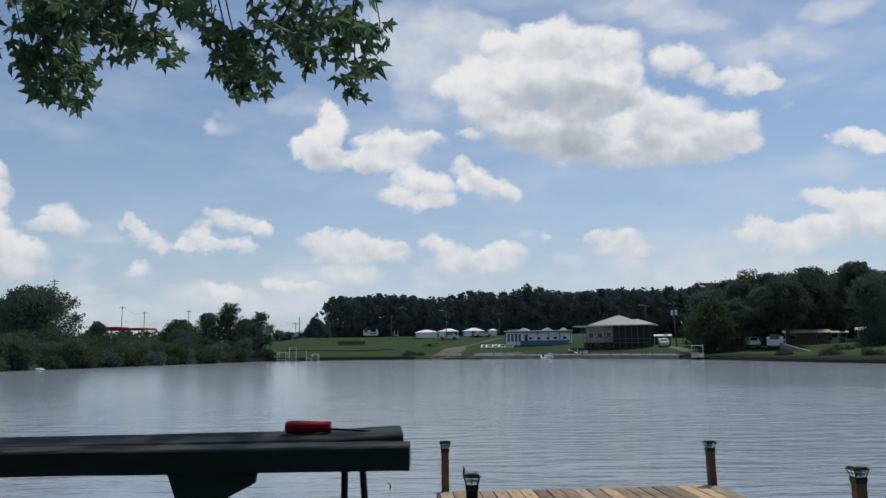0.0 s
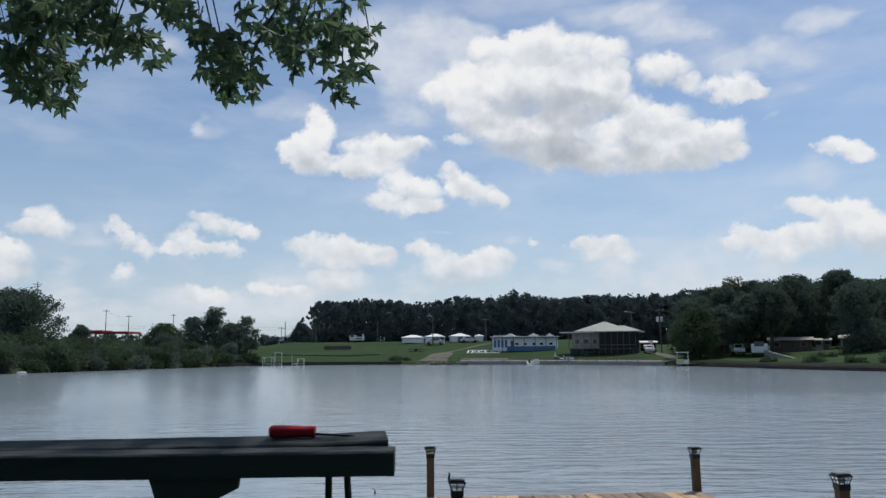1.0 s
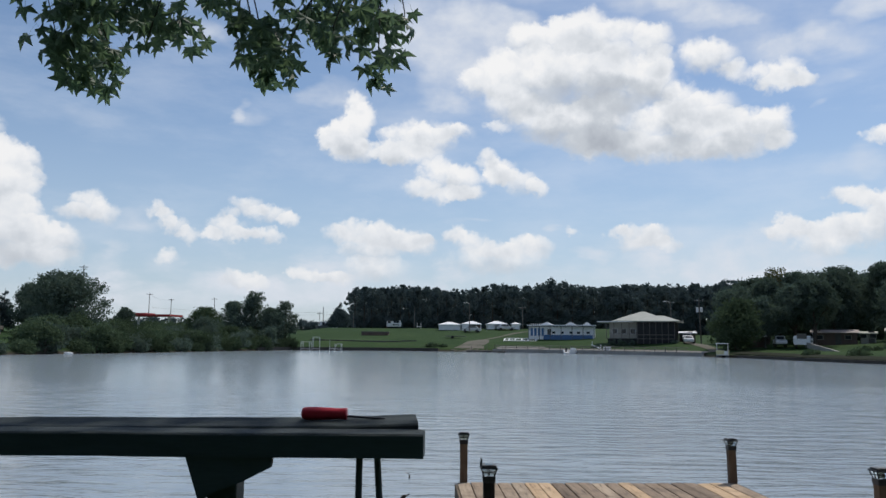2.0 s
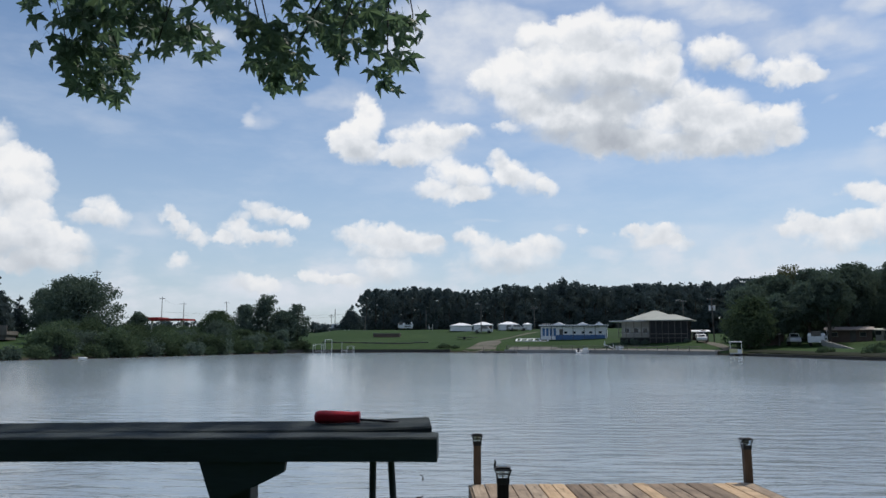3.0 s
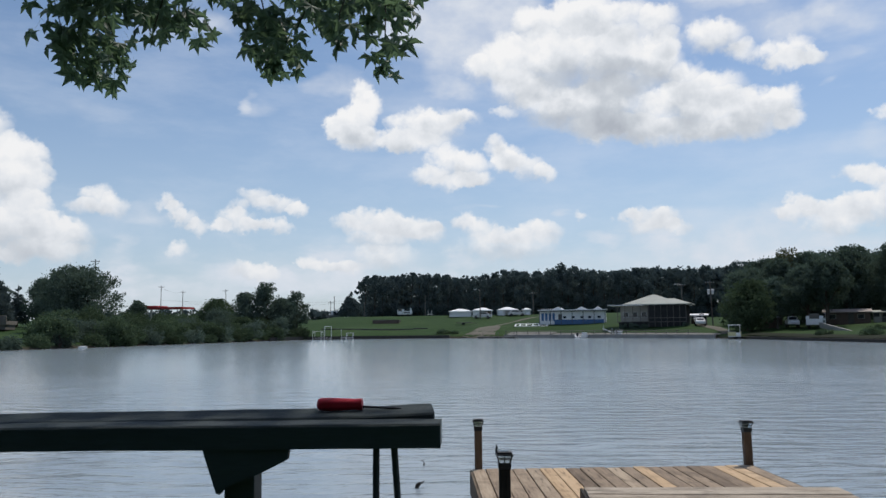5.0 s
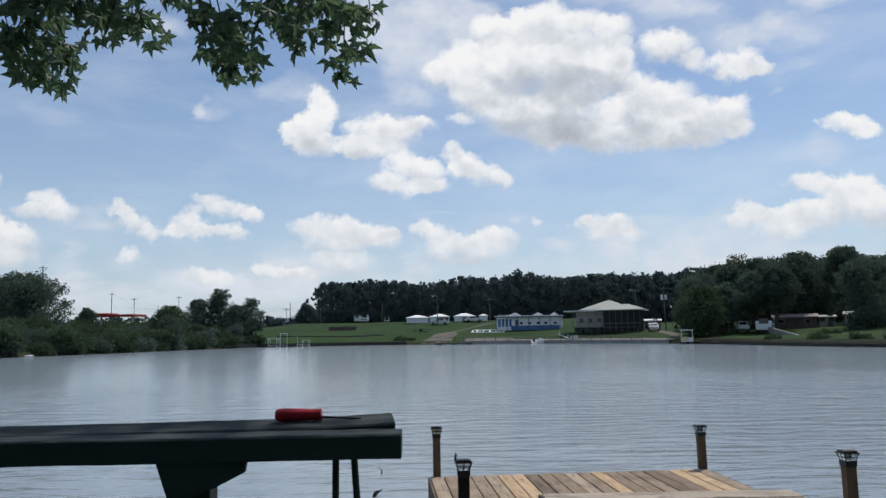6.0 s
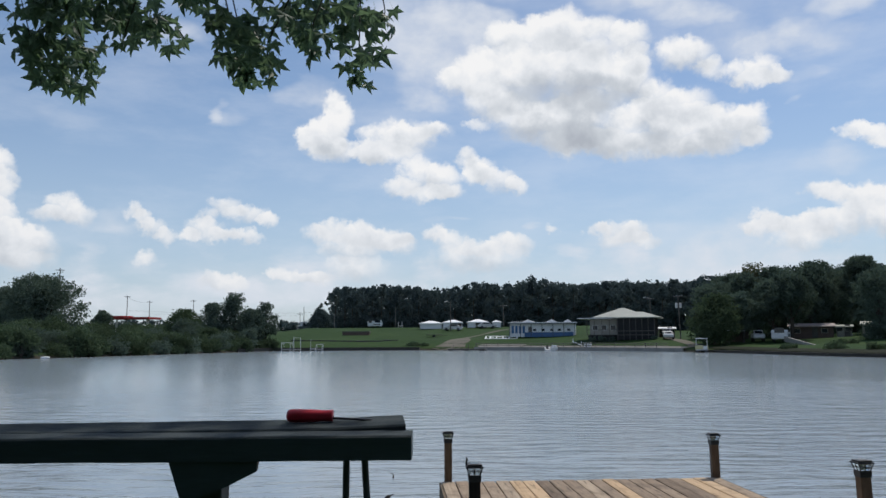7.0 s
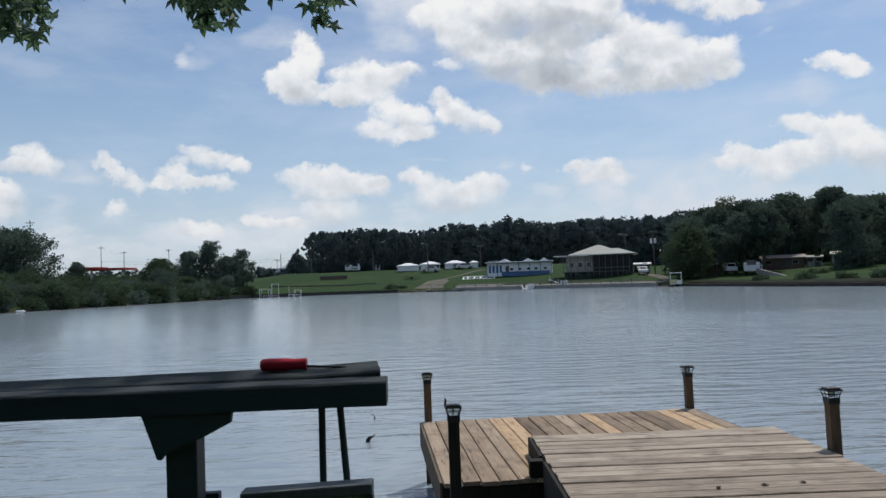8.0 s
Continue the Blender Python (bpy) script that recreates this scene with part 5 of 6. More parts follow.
terrace = thing("terrace_edge", "low dark terrace edge across the lawn", "wall", (0, 0, 0), kind="structure")
for a, b in zip(along((-34, 163.5, 0), (-12, 166.5, 0), 3.0), along((-34, 163.5, 0), (-12, 166.5, 0), 3.0)[1:]):
    z = min(height(a.x, a.y), height(b.x, b.y))
    part("panel", block((a.x + 0.01, a.y - 0.15, z - 0.4), (b.x - 0.01, a.y + 0.15, z + 0.22), 0.02), SHADE_WOOD, terrace)

float_dock = thing("floating_dock", "low dark floating dock beside the slip", "dock", (2.2, 149.0, 0), -26)
part("platform", block((-3.9, -0.6, 0.1), (3.9, 0.6, 0.34), 0.03), SHADE_WOOD, float_dock)
for x in (-3.2, 0.0, 3.2):
    part("float", block((x - 0.5, -0.5, -0.25), (x + 0.5, 0.5, 0.098), 0.05), BLACK_PLASTIC, float_dock)
    part("mooring_post", rod((x, 0.5, 0.3), (x, 0.5, 1.2), 0.05, 8), POLE_WOOD, float_dock)


# ---- white shelters ----
def shelter(x, y, w, d, h, label, front, turn=0.0, rise=0.9):
    """A white frame shelter with a hipped canvas roof; front: closed, half or open."""
    z = height(x, y) - 0.05
    t = thing("shelter", label, "shelter", (x, y, z), turn, "white shelters on the lawn")
    b = bmesh.new()
    e = 0.25
    lo = [b.verts.new(p) for p in ((-w / 2 - e, -d / 2 - e, h), (w / 2 + e, -d / 2 - e, h), (w / 2 + e, d / 2 + e, h), (-w / 2 - e, d / 2 + e, h))]
    lo2 = [b.verts.new((v.co.x, v.co.y, h - 0.22)) for v in lo]
    hi = [b.verts.new((-w * 0.10, 0, h + rise)), b.verts.new((w * 0.10, 0, h + rise))]
    b.faces.new((lo[0], lo[1], hi[1], hi[0])), b.faces.new((lo[1], lo[2], hi[1])), b.faces.new((lo[2], lo[3], hi[0], hi[1])), b.faces.new((lo[3], lo[0], hi[0]))
    for i in range(4):
        b.faces.new((lo[i], lo2[i], lo2[(i + 1) % 4], lo[(i + 1) % 4]))
    b.faces.new(lo2[::-1])
    bmesh.ops.recalc_face_normals(b, faces=b.faces[:])
    part("roof", b, CANVAS, t, "white canvas roof")
    for sx in (-1, 1):
        for sy in (-1, 1):
            part("leg", block((sx * w / 2 - 0.06, sy * d / 2 - 0.06, 0), (sx * w / 2 + 0.06, sy * d / 2 + 0.06, h - 0.2), 0.01), WHITE_METAL, t)
    part("side_wall", block((-w / 2 + 0.02, -d / 2 + 0.1, 0.05), (-w / 2 + 0.06, d / 2 - 0.1, h - 0.2)), CANVAS, t)
    part("side_wall", block((w / 2 - 0.06, -d / 2 + 0.1, 0.05), (w / 2 - 0.02, d / 2 - 0.1, h - 0.2)), CANVAS, t)
    part("back_wall", block((-w / 2 + 0.1, d / 2 - 0.06, 0.05), (w / 2 - 0.1, d / 2 - 0.02, h - 0.2)), CANVAS, t)
    if front == "closed":
        for k in range(3):
            a = -w / 2 + 0.1 + k * (w - 0.2) / 3
            part("front_panel", block((a + 0.01, -d / 2 - 0.02, 0.05), (a + (w - 0.2) / 3 - 0.01, -d / 2 + 0.03, h - 0.2), 0.01), CANVAS, t)
    elif front == "half":
        part("front_panel", block((-w / 2 + 0.1, -d / 2 - 0.02, 0.05), (-w * 0.12, -d / 2 + 0.03, h - 0.2), 0.01), CANVAS, t)
        part("front_panel", block((w * 0.30, -d / 2 - 0.02, 0.05), (w / 2 - 0.1, -d / 2 + 0.03, h - 0.2), 0.01), BROWN_WALL, t)
    else:
        part("front_panel", block((-w / 2 + 0.1, -d / 2 - 0.02, 0.05), (w / 2 - 0.1, -d / 2 + 0.03, h * 0.42), 0.01), CANVAS, t)
    return t


shelter(-6.1, 197, 5.3, 4.0, 1.42, "white shelter closed in with canvas panels", "closed", 1, 0.65)
shelter(-0.65, 197, 4.6, 4.0, 1.42, "white shelter with a dark half-open front", "half", -1, 0.7)
shelter(5.5, 197, 4.8, 4.0, 1.42, "white shelter with a low front panel", "half", 2, 0.7)
shelter(10.3, 198, 1.9, 2.0, 1.4, "small white kiosk tent", "closed", 0, 0.4)
# ---- the long white and blue building ----
lz = height(18.1, 163.5) - 0.1
hall = thing("long_building", "long low white lakeside building with blue trim", "building", (18.0, 164.0, lz), -10)
L = 13.4
part("wall", block((-L / 2, -1.6, 0.0), (L / 2, 2.4, 2.75), 0.02), WHITE_PAINT, hall, "white painted wall")
part("blue_base", block((-L * 0.27, -1.66, 0.0), (L / 2 - 0.4, -1.602, 0.95), 0.01), BLUE_PAINT, hall, "blue painted base")
part("roof", block((-L / 2 - 0.25, -2.3, 2.80), (L / 2 + 0.25, 2.7, 2.98), 0.03), WHITE_METAL, hall, "flat white metal roof")
# dark slate strip stands in for the shadow under the roof edge
part("gutter", block((-L / 2 - 0.2, -2.28, 2.62), (L / 2 + 0.2, -2.2, 2.798), 0.01), SLATE, hall)
for k in range(7):
    x = -L / 2 + 0.1 + k * (L - 0.2) / 6
    part("porch_post", block((x - 0.06, -2.2, 0.0), (x + 0.06, -2.08, 2.62), 0.01), SLATE, hall)
for k in range(4):
    x = -L / 2 + 0.45 + k * 0.75
    wdw = part("window", block((x, -1.64, 0.75), (x + 0.5, -1.602, 2.3), 0.008), BLUE_PAINT, hall, "tall blue shuttered window")
for x in (-1.9, -0.2, 1.6, 3.1, 5.0):
    wdw = part("window", block((x, -1.65, 1.15), (x + 0.75, -1.602, 1.70), 0.008), WHITE_METAL, hall)
    part("pane", block((x + 0.07, -1.662, 1.22), (x + 0.68, -1.652, 1.63)), GLASS_DARK, wdw)
part("door", block((-2.8, -1.65, 0.05), (-2.05, -1.602, 2.1), 0.01), SHADE_WOOD, hall)
for gx, gw in ((-2.9, 2.6), (1.9, 2.4), (5.2, 1.8)):
    part("roof_gable", prism([(gx - gw / 2, 2.982), (gx + gw / 2, 2.982), (gx, 3.6)], -1.8, 1.8, "y"), CANVAS, hall, "white pointed roof light")
for k in range(6):
    part("roof_vent", rod((-L / 2 + 0.4 + k * 0.45, 0, 2.97), (-L / 2 + 0.4 + k * 0.45, 0, 3.3), 0.07, 8), WHITE_METAL, hall)

# ---- the pavilion ----
pz = height(30.3, 147.5) - 0.2
pav = thing("pavilion", "raised lakeside pavilion with a tan hipped roof and screened porch", "building", (30.5, 148.0, pz), -20)


def hip(x0, x1, y0, y1, z, top, ridge, over=0.0):
    b = bmesh.new()
    xm, ym = (x0 + x1) / 2, (y0 + y1) / 2
    lo = [b.verts.new(p) for p in ((x0, y0, z), (x1, y0, z), (x1, y1, z), (x0, y1, z))]
    hi = [b.verts.new((xm - ridge, ym, top)), b.verts.new((xm + ridge, ym, top))]
    un = [b.verts.new((v.co.x, v.co.y, z - 0.16)) for v in lo]
    b.faces.new((lo[0], lo[1], hi[1], hi[0])), b.faces.new((lo[1], lo[2], hi[1])), b.faces.new((lo[2], lo[3], hi[0], hi[1])), b.faces.new((lo[3], lo[0], hi[0]))
    for i in range(4):
        b.faces.new((lo[i], un[i], un[(i + 1) % 4], lo[(i + 1) % 4]))
    b.faces.new(un[::-1])
    bmesh.ops.recalc_face_normals(b, faces=b.faces[:])
    return b


R0 = 5.95 - pz
part("roof", hip(-4.6, 5.4, -2.4, 7.0, R0 + 0.10, 7.85 - pz, 0.35), TAN_ROOF, pav, "tan standing-seam hipped roof")
part("porch_roof", hip(-0.6, 7.7, -4.4, 3.0, R0 - 0.02, 7.0 - pz, 0.9), TAN_ROOF, pav, "lower tan porch roof")
part("awning", block((-7.2, -3.5, R0 - 0.24), (-0.7, 1.8, R0 - 0.10), 0.02, Matrix.Rotation(radians(-0.8), 4, "X")), WHITE_METAL, pav, "pale metal awning")
part("wall", block((-5.2, -1.6, 1.0), (0.2, 6.4, R0 - 0.12), 0.02), TAN_WALL, pav, "tan sided wall")
part("deck_floor", block((-5.6, -3.1, 0.86), (0.1, -1.62, 0.99), 0.01), SHADE_WOOD, pav)
part("under_skirt", block((-5.3, -2.9, 0.0), (0.1, 6.3, 0.85), 0.01), SCREEN, pav, "dark skirting")
part("porch_screen", block((0.3, -3.9, 0.0), (6.7, 2.6, R0 - 0.19), 0.01), SCREEN, pav, "dark insect screen")
for k in range(7):
    x = 0.25 + k * 1.08
    part("porch_post", block((x - 0.06, -4.02, 0.0), (x + 0.06, -3.92, R0 - 0.2), 0.01), SHADE_WOOD, pav)
part("porch_rail", block((0.2, -4.05, 1.55), (6.8, -4.025, 1.67), 0.005), POLE_WOOD, pav)
part("porch_rail", block((0.2, -4.05, 0.85), (6.8, -4.025, 0.95), 0.005), POLE_WOOD, pav)
for k in range(5):
    x = -5.5 + k * 1.38
    part("awning_post", block((x - 0.05, -3.05, 0.99), (x + 0.05, -2.95, R0 - 0.26), 0.01), POLE_WOOD, pav)
for k in range(3):
    x = -4.7 + k * 1.65
    wdw = part("window", block((x, -1.66, 1.75), (x + 1.0, -1.602, 2.75), 0.01), WHITE_METAL, pav)
    part("pane", block((x + 0.08, -1.675, 1.82), (x + 0.92, -1.662, 2.68)), GLASS_DARK, wdw)
part("deck_rail", block((-5.6, -3.1, 1.85), (0.1, -3.06, 1.93), 0.005), POLE_WOOD, pav)

for k, (x, y, h, w) in enumerate(((25.2, 146.8, 1.3, 2.2), (26.9, 145.6, 1.5, 2.4), (28.6, 145.0, 1.2, 2.2), (35.0, 141.2, 1.0, 1.8))):
    bush(x, y, h, w, 300 + k, FAR_LEAF)

# ---- bed of white stones laid out on the lawn ----
sg = thing("lawn_lettering", "large white letters laid flat on the sloping lawn", "sign", (9.4, 163.4, 0), -6)
sg.matrix_basis = pose(9.4, 163.4, height(9.4, 163.4) + 0.10, 6.5, 0, -6)
for lo, hi in (((-3.3, -2.4, 0), (3.0, -2.1, 0.1)), ((-2.9, 2.1, 0), (3.4, 2.4, 0.1)), ((-3.3, -2.1, 0), (-3.0, 2.1, 0.1)), ((3.1, -2.1, 0), (3.4, 2.1, 0.1))):
    part("border", block(lo, hi, 0.03), WHITE_PAINT, sg)
for k in range(4):
    x = -2.4 + k * 1.3
    part("letter_bar", block((x, -1.5, 0), (x + 0.3, 1.5, 0.1), 0.03), WHITE_PAINT, sg)
    part("letter_bar", block((x + 0.32, (-0.2, 1.1, -1.4, 0.4)[k], 0), (x + 0.95, (0.1, 1.4, -1.1, 0.7)[k], 0.1), 0.03), WHITE_PAINT, sg)


# ---- poles ----
def utility_pole(x, y, top, label="grey timber utility pole", lean=0.0, arm=True, gear=False, lamp=False, r=0.13):
    z = height(x, y) - 0.3
    t = thing("utility_pole", label, "pole", (x, y, z), 0, "utility poles")
    t.matrix_basis = pose(x, y, z, 0, lean, 15)
    h = top - z
    part("shaft", tube(((0, 0, 0), (0, 0, h)), (r, r * 0.7), 10), POLE_WOOD, t)
    if arm:
        part("crossarm", block((-0.9, -0.07, h - 0.55), (0.9, 0.07, h - 0.42), 0.01), POLE_WOOD, t)
        for k in (-0.8, -0.3, 0.3, 0.8):
            part("insulator", rod((k, 0, h - 0.42), (k, 0, h - 0.28), 0.04, 6), WHITE_METAL, t)
    if gear:
        for k in (-0.42, 0.42):
            part("transformer", lathe([(0.2, h - 2.6), (0.24, h - 2.55), (0.24, h - 1.75), (0.15, h - 1.65)], 12), WHITE_METAL, t, "pale transformer can")
            t.children[-1].location.x = k
    if lamp:
        part("lamp_arm", tube(((0, 0, h - 0.3), (-0.5, 0, h - 0.1), (-1.1, 0, h - 0.1)), (0.03, 0.03, 0.025), 6), WHITE_METAL, t)
        part("lamp_head", block((-1.5, -0.12, h - 0.17), (-1.05, 0.12, h - 0.05), 0.03), WHITE_METAL, t)
    return t


utility_pole(-44.1, 230, 11.6, "thin pole beyond the lawn", arm=False)
utility_pole(-45.6, 232, 10.2, "light pole with two lamp heads", arm=True, r=0.09)
utility_pole(-33.4, 218, 9.3, "short pole in front of the wood", arm=False)
utility_pole(-16.25, 215, 11.0, "bare pole in front of the wood", arm=False)
utility_pole(-1.13, 186, 11.0, "yard light pole by the shelters", arm=False, lamp=True)
utility_pole(12.2, 200, 10.9, "grey pole with a crossarm on the lawn", lean=-0.8, gear=False)
utility_pole(40.75, 165, 10.7, "yard light pole behind the pavilion", lean=-2.5, lamp=True)
utility_pole(42.35, 150, 10.4, "grey utility pole carrying two transformers", lean=-2.0, gear=True)
utility_pole(-86.0, 170, 18.0, "tall utility pole behind the shore trees", gear=False)
utility_pole(-100.2, 240, 16.0, "utility pole beside the red canopy")
utility_pole(-101.1, 260, 15.3, "utility pole beyond the red canopy")
utility_pole(-86.2, 260, 15.6, "leaning utility pole above the thicket", lean=-1.5)
wires = thing("power_line", "thin dark overhead power wires between poles", "wires", (0, 0, 0))
for a, b in (((-100.2, 240, 15.6), (-101.1, 260, 14.9)), ((-100.2, 240, 11.4), (-42, 262, 11.4)), ((-101.1, 260, 11.0), (-42, 272, 11.0))):
    a, b = Vector(a), Vector(b)
    pts = [a.lerp(b, k / 10) - Vector((0, 0, 0.9 * math.sin(math.pi * k / 10))) for k in range(11)]
    part("wire", tube(pts, [0.018] * 11, 4), BLACK_PLASTIC, wires)


# ---- vehicles ----
def car(x, y, turn, label, paint, kind="saloon"):
    z = height(x, y) + 0.02
    t = thing("car", label, "car", (x, y, z), turn, "parked vehicles")
    tall = kind == "pickup"
    side = [(-2.25, 0.35), (2.2, 0.35), (2.28, 0.62), (2.2, 0.86), (1.1, 0.98), (-1.6, 1.0), (-2.2, 0.95), (-2.3, 0.6)]
    top = [(-1.65, 0.99), (1.05, 0.97), (0.45, 1.42), (-0.9, 1.46), (-1.35, 1.25)]
    if tall:
        side = [(x_, z_ * 1.15 + 0.12) for x_, z_ in side]
        top = [(-0.7, 1.25), (1.15, 1.23), (0.6, 1.82), (-0.45, 1.85)]
    b = prism(side, -0.86, 0.86, "y")
    bmesh.ops.bevel(b, geom=b.edges[:], offset=0.05, segments=2, affect="EDGES")
    part("body", b, paint, t)
    b = prism(top, -0.70, 0.70, "y")
    bmesh.ops.bevel(b, geom=b.edges[:], offset=0.06, segments=2, affect="EDGES")
    cab = part("cabin", b, paint, t)
    mid = sum(p[0] for p in top) / len(top), sum(p[1] for p in top) / len(top) + 0.05
    glass = [(mid[0] + (p[0] - mid[0]) * 0.78, mid[1] + (p[1] - mid[1]) * 0.66) for p in top]
    part("side_window", prism(glass, -0.725, -0.705, "y"), GLASS_DARK, cab)
    part("side_window", prism(glass, 0.705, 0.725, "y"), GLASS_DARK, cab)
    fx = top[1][0]
    part("windscreen", prism([(top[2][0] + 0.1, top[2][1] - 0.1), (fx - 0.03, top[1][1] + 0.06), (fx + 0.02, top[1][1] + 0.07), (top[2][0] + 0.15, top[2][1] - 0.08)], -0.58, 0.58, "y"), GLASS_DARK, cab)
    for wx in (-1.4, 1.4):
        for wy in (-0.78, 0.78):
            b = lathe([(0.2, -0.1), (0.33, -0.1), (0.35, -0.06), (0.35, 0.06), (0.33, 0.1), (0.2, 0.1)], 18, "x")
            bmesh.ops.transform(b, matrix=Matrix.Translation((wx, wy, 0.34)) @ Matrix.Rotation(math.pi / 2, 4, "Z"), verts=b.verts[:])
            wh = part("wheel", b, RUBBER, t)
            b = lathe([(0.05, -0.11), (0.19, -0.108), (0.19, 0.108), (0.05, 0.11)], 12, "x")
            bmesh.ops.transform(b, matrix=Matrix.Translation((wx, wy, 0.34)) @ Matrix.Rotation(math.pi / 2, 4, "Z"), verts=b.verts[:])
            part("rim", b, STEEL, wh)
    for wy in (-0.6, 0.6):
        part("headlight", block((2.22, wy - 0.16, 0.66 if not tall else 0.9), (2.29, wy + 0.16, 0.78 if not tall else 1.02), 0.02), WHITE_METAL, t)
    return t


car(-0.65, 187, 172, "dark silver saloon parked on the grass", SILVER_PAINT)
car(37.9, 142, -104, "white car parked beside the pavilion", WHITE_METAL)
car(40.0, 151, -104, "white pickup parked up the track", WHITE_METAL, "pickup")
car(49.4, 130.5, -105, "white pickup parked under the trees", WHITE_METAL, "pickup")
car(7.6, 193, 10, "silver car parked beside a shelter", SILVER_PAINT)
car(-43.0, 226, 20, "dark pickup parked by the light poles", SLATE, "pickup")


def camper(x, y, turn, ln, label, ht=2.6):
    z = height(x, y)
    t = thing("camper", label, "camper", (x, y, z), turn, "campers")
    side = [(-ln / 2, 0.55), (ln / 2 - 0.3, 0.55), (ln / 2, 1.3), (ln / 2 - 0.25, ht + 0.35), (-ln / 2 + 0.2, ht + 0.45), (-ln / 2, ht + 0.2)]
    b = prism(side, -1.2, 1.2, "y")
    bmesh.ops.bevel(b, geom=b.edges[:], offset=0.08, segments=2, affect="EDGES")
    part("body", b, WHITE_METAL, t)
    part("stripe", block((-ln / 2 + 0.3, -1.225, 0.95), (ln / 2 - 0.5, -1.202, 1.25)), SLATE, t, "grey stripe")
    for k in range(3):
        a = -ln / 2 + 0.6 + k * (ln - 1.4) / 3
        part("window", block((a, -1.23, 1.6), (a + 0.8, -1.203, 2.2), 0.01), GLASS_DARK, t)
    part("window", block((-ln / 2 - 0.02, -0.7, 1.5), (-ln / 2 + 0.03, 0.7, 2.3), 0.01), GLASS_DARK, t)
    part("door", block((ln / 2 - 1.15, -1.23, 0.75), (ln / 2 - 0.55, -1.203, 2.4), 0.01), CANVAS, t)
    for wy in (-1.05, 1.05):
        b = lathe([(0.15, -0.12), (0.36, -0.12), (0.36, 0.12), (0.15, 0.12)], 16, "x")
        bmesh.ops.transform(b, matrix=Matrix.Translation((0.1, wy, 0.34)) @ Matrix.Rotation(math.pi / 2, 4, "Z"), verts=b.verts[:])
        part("wheel", b, RUBBER, t)
    part("jack", block((ln / 2 - 0.2, -0.06, 0.0), (ln / 2 - 0.08, 0.06, 0.6), 0.01), STEEL, t)
    return t


camper(-23.4, 231, 50, 4.0, "white travel trailer parked at the wood's edge", 1.6)
camper(-42.2, 228, 25, 5.5, "dull white camper by the light poles", 2.0)
camper(50.9, 125.0, 60, 3.2, "white camper standing under the trees", 1.5)

# ---- lifts, boats, and small things at the water ----
def boat_lift(x, y, w, d, h, label, turn=0):
    t = thing("boat_lift", label, "boat lift", (x, y, -0.6), turn, "boat lifts")
    for sx in (-1, 1):
        for sy in (-1, 1):
            part("upright", rod((sx * w / 2, sy * d / 2, 0), (sx * w / 2, sy * d / 2, h + 0.6), 0.042, 8), WHITE_METAL, t)
        part("side_bar", rod((sx * w / 2, -d / 2, h + 0.3), (sx * w / 2, d / 2, h + 0.3), 0.032, 6), WHITE_METAL, t)
    for sy in (-1, 1):
        part("cross_bar", rod((-w / 2, sy * d / 2, h + 0.55), (w / 2, sy * d / 2, h + 0.55), 0.032, 6), WHITE_METAL, t)
        part("cross_bar", rod((-w / 2, sy * d / 2, 0.95), (w / 2, sy * d / 2, 0.95), 0.032, 6), WHITE_METAL, t)
    part("platform", block((-w / 2, -d / 2, 0.68), (w / 2, d / 2, 0.8), 0.02), SHADE_WOOD, t)
    return t


boat_lift(-30.8, 154.2, 1.3, 1.6, 2.6, "tall white boat lift frame at the seawall", 10)
boat_lift(-32.7, 153.8, 1.7, 1.4, 1.7, "low white boat lift frame at the seawall", -5)
boat_lift(-26.6, 155.2, 1.2, 1.2, 1.3, "small white landing frame at the seawall", 0)
part("mast", rod((-0.5, 0, 0.7), (-0.5, 0, 2.7), 0.04, 6), WHITE_METAL, boat_lift(-27.8, 155.0, 0.9, 1.0, 0.5, "white landing step with a mast", 0))

lowdeck = thing("low_platform", "dark low timber platform on the grass", "platform", (-22.6, 181, height(-22.6, 181)), 0)
part("top", block((-3.1, -1.6, 0.55), (3.1, 1.6, 0.75), 0.02), POLE_WOOD, lowdeck)
part("skirt", block((-3.0, -1.5, -0.3), (3.0, 1.5, 0.548), 0.02), BROWN_WALL, lowdeck)
trailer = thing("flat_trailer", "low dark trailer on the grass beside the slip", "trailer", (-4.6, 172, height(-4.6, 172)), 4)
part("bed", block((-1.7, -0.8, 0.38), (1.7, 0.8, 0.55), 0.02), SHADE_WOOD, trailer)
part("drawbar", rod((1.6, 0, 0.42), (2.9, 0, 0.36), 0.05, 6), STEEL, trailer)
for wy in (-0.88, 0.88):
    b = lathe([(0.1, -0.08), (0.28, -0.08), (0.28, 0.08), (0.1, 0.08)], 14, "x")
    bmesh.ops.transform(b, matrix=Matrix.Translation((-0.1, wy, 0.27)) @ Matrix.Rotation(math.pi / 2, 4, "Z"), verts=b.verts[:])
    part("wheel", b, RUBBER, trailer)
sw = thing("swing_frame", "small white frame standing on the lawn", "frame", (-14.9, 214, height(-14.9, 214)), 0)
for sx in (-0.5, 0.5):
    part("upright", rod((sx, 0, -0.1), (sx, 0, 1.5), 0.07, 6), WHITE_METAL, sw)
part("seat", block((-0.7, -0.3, 0.35), (0.7, 0.3, 0.5), 0.03), WHITE_METAL, sw)


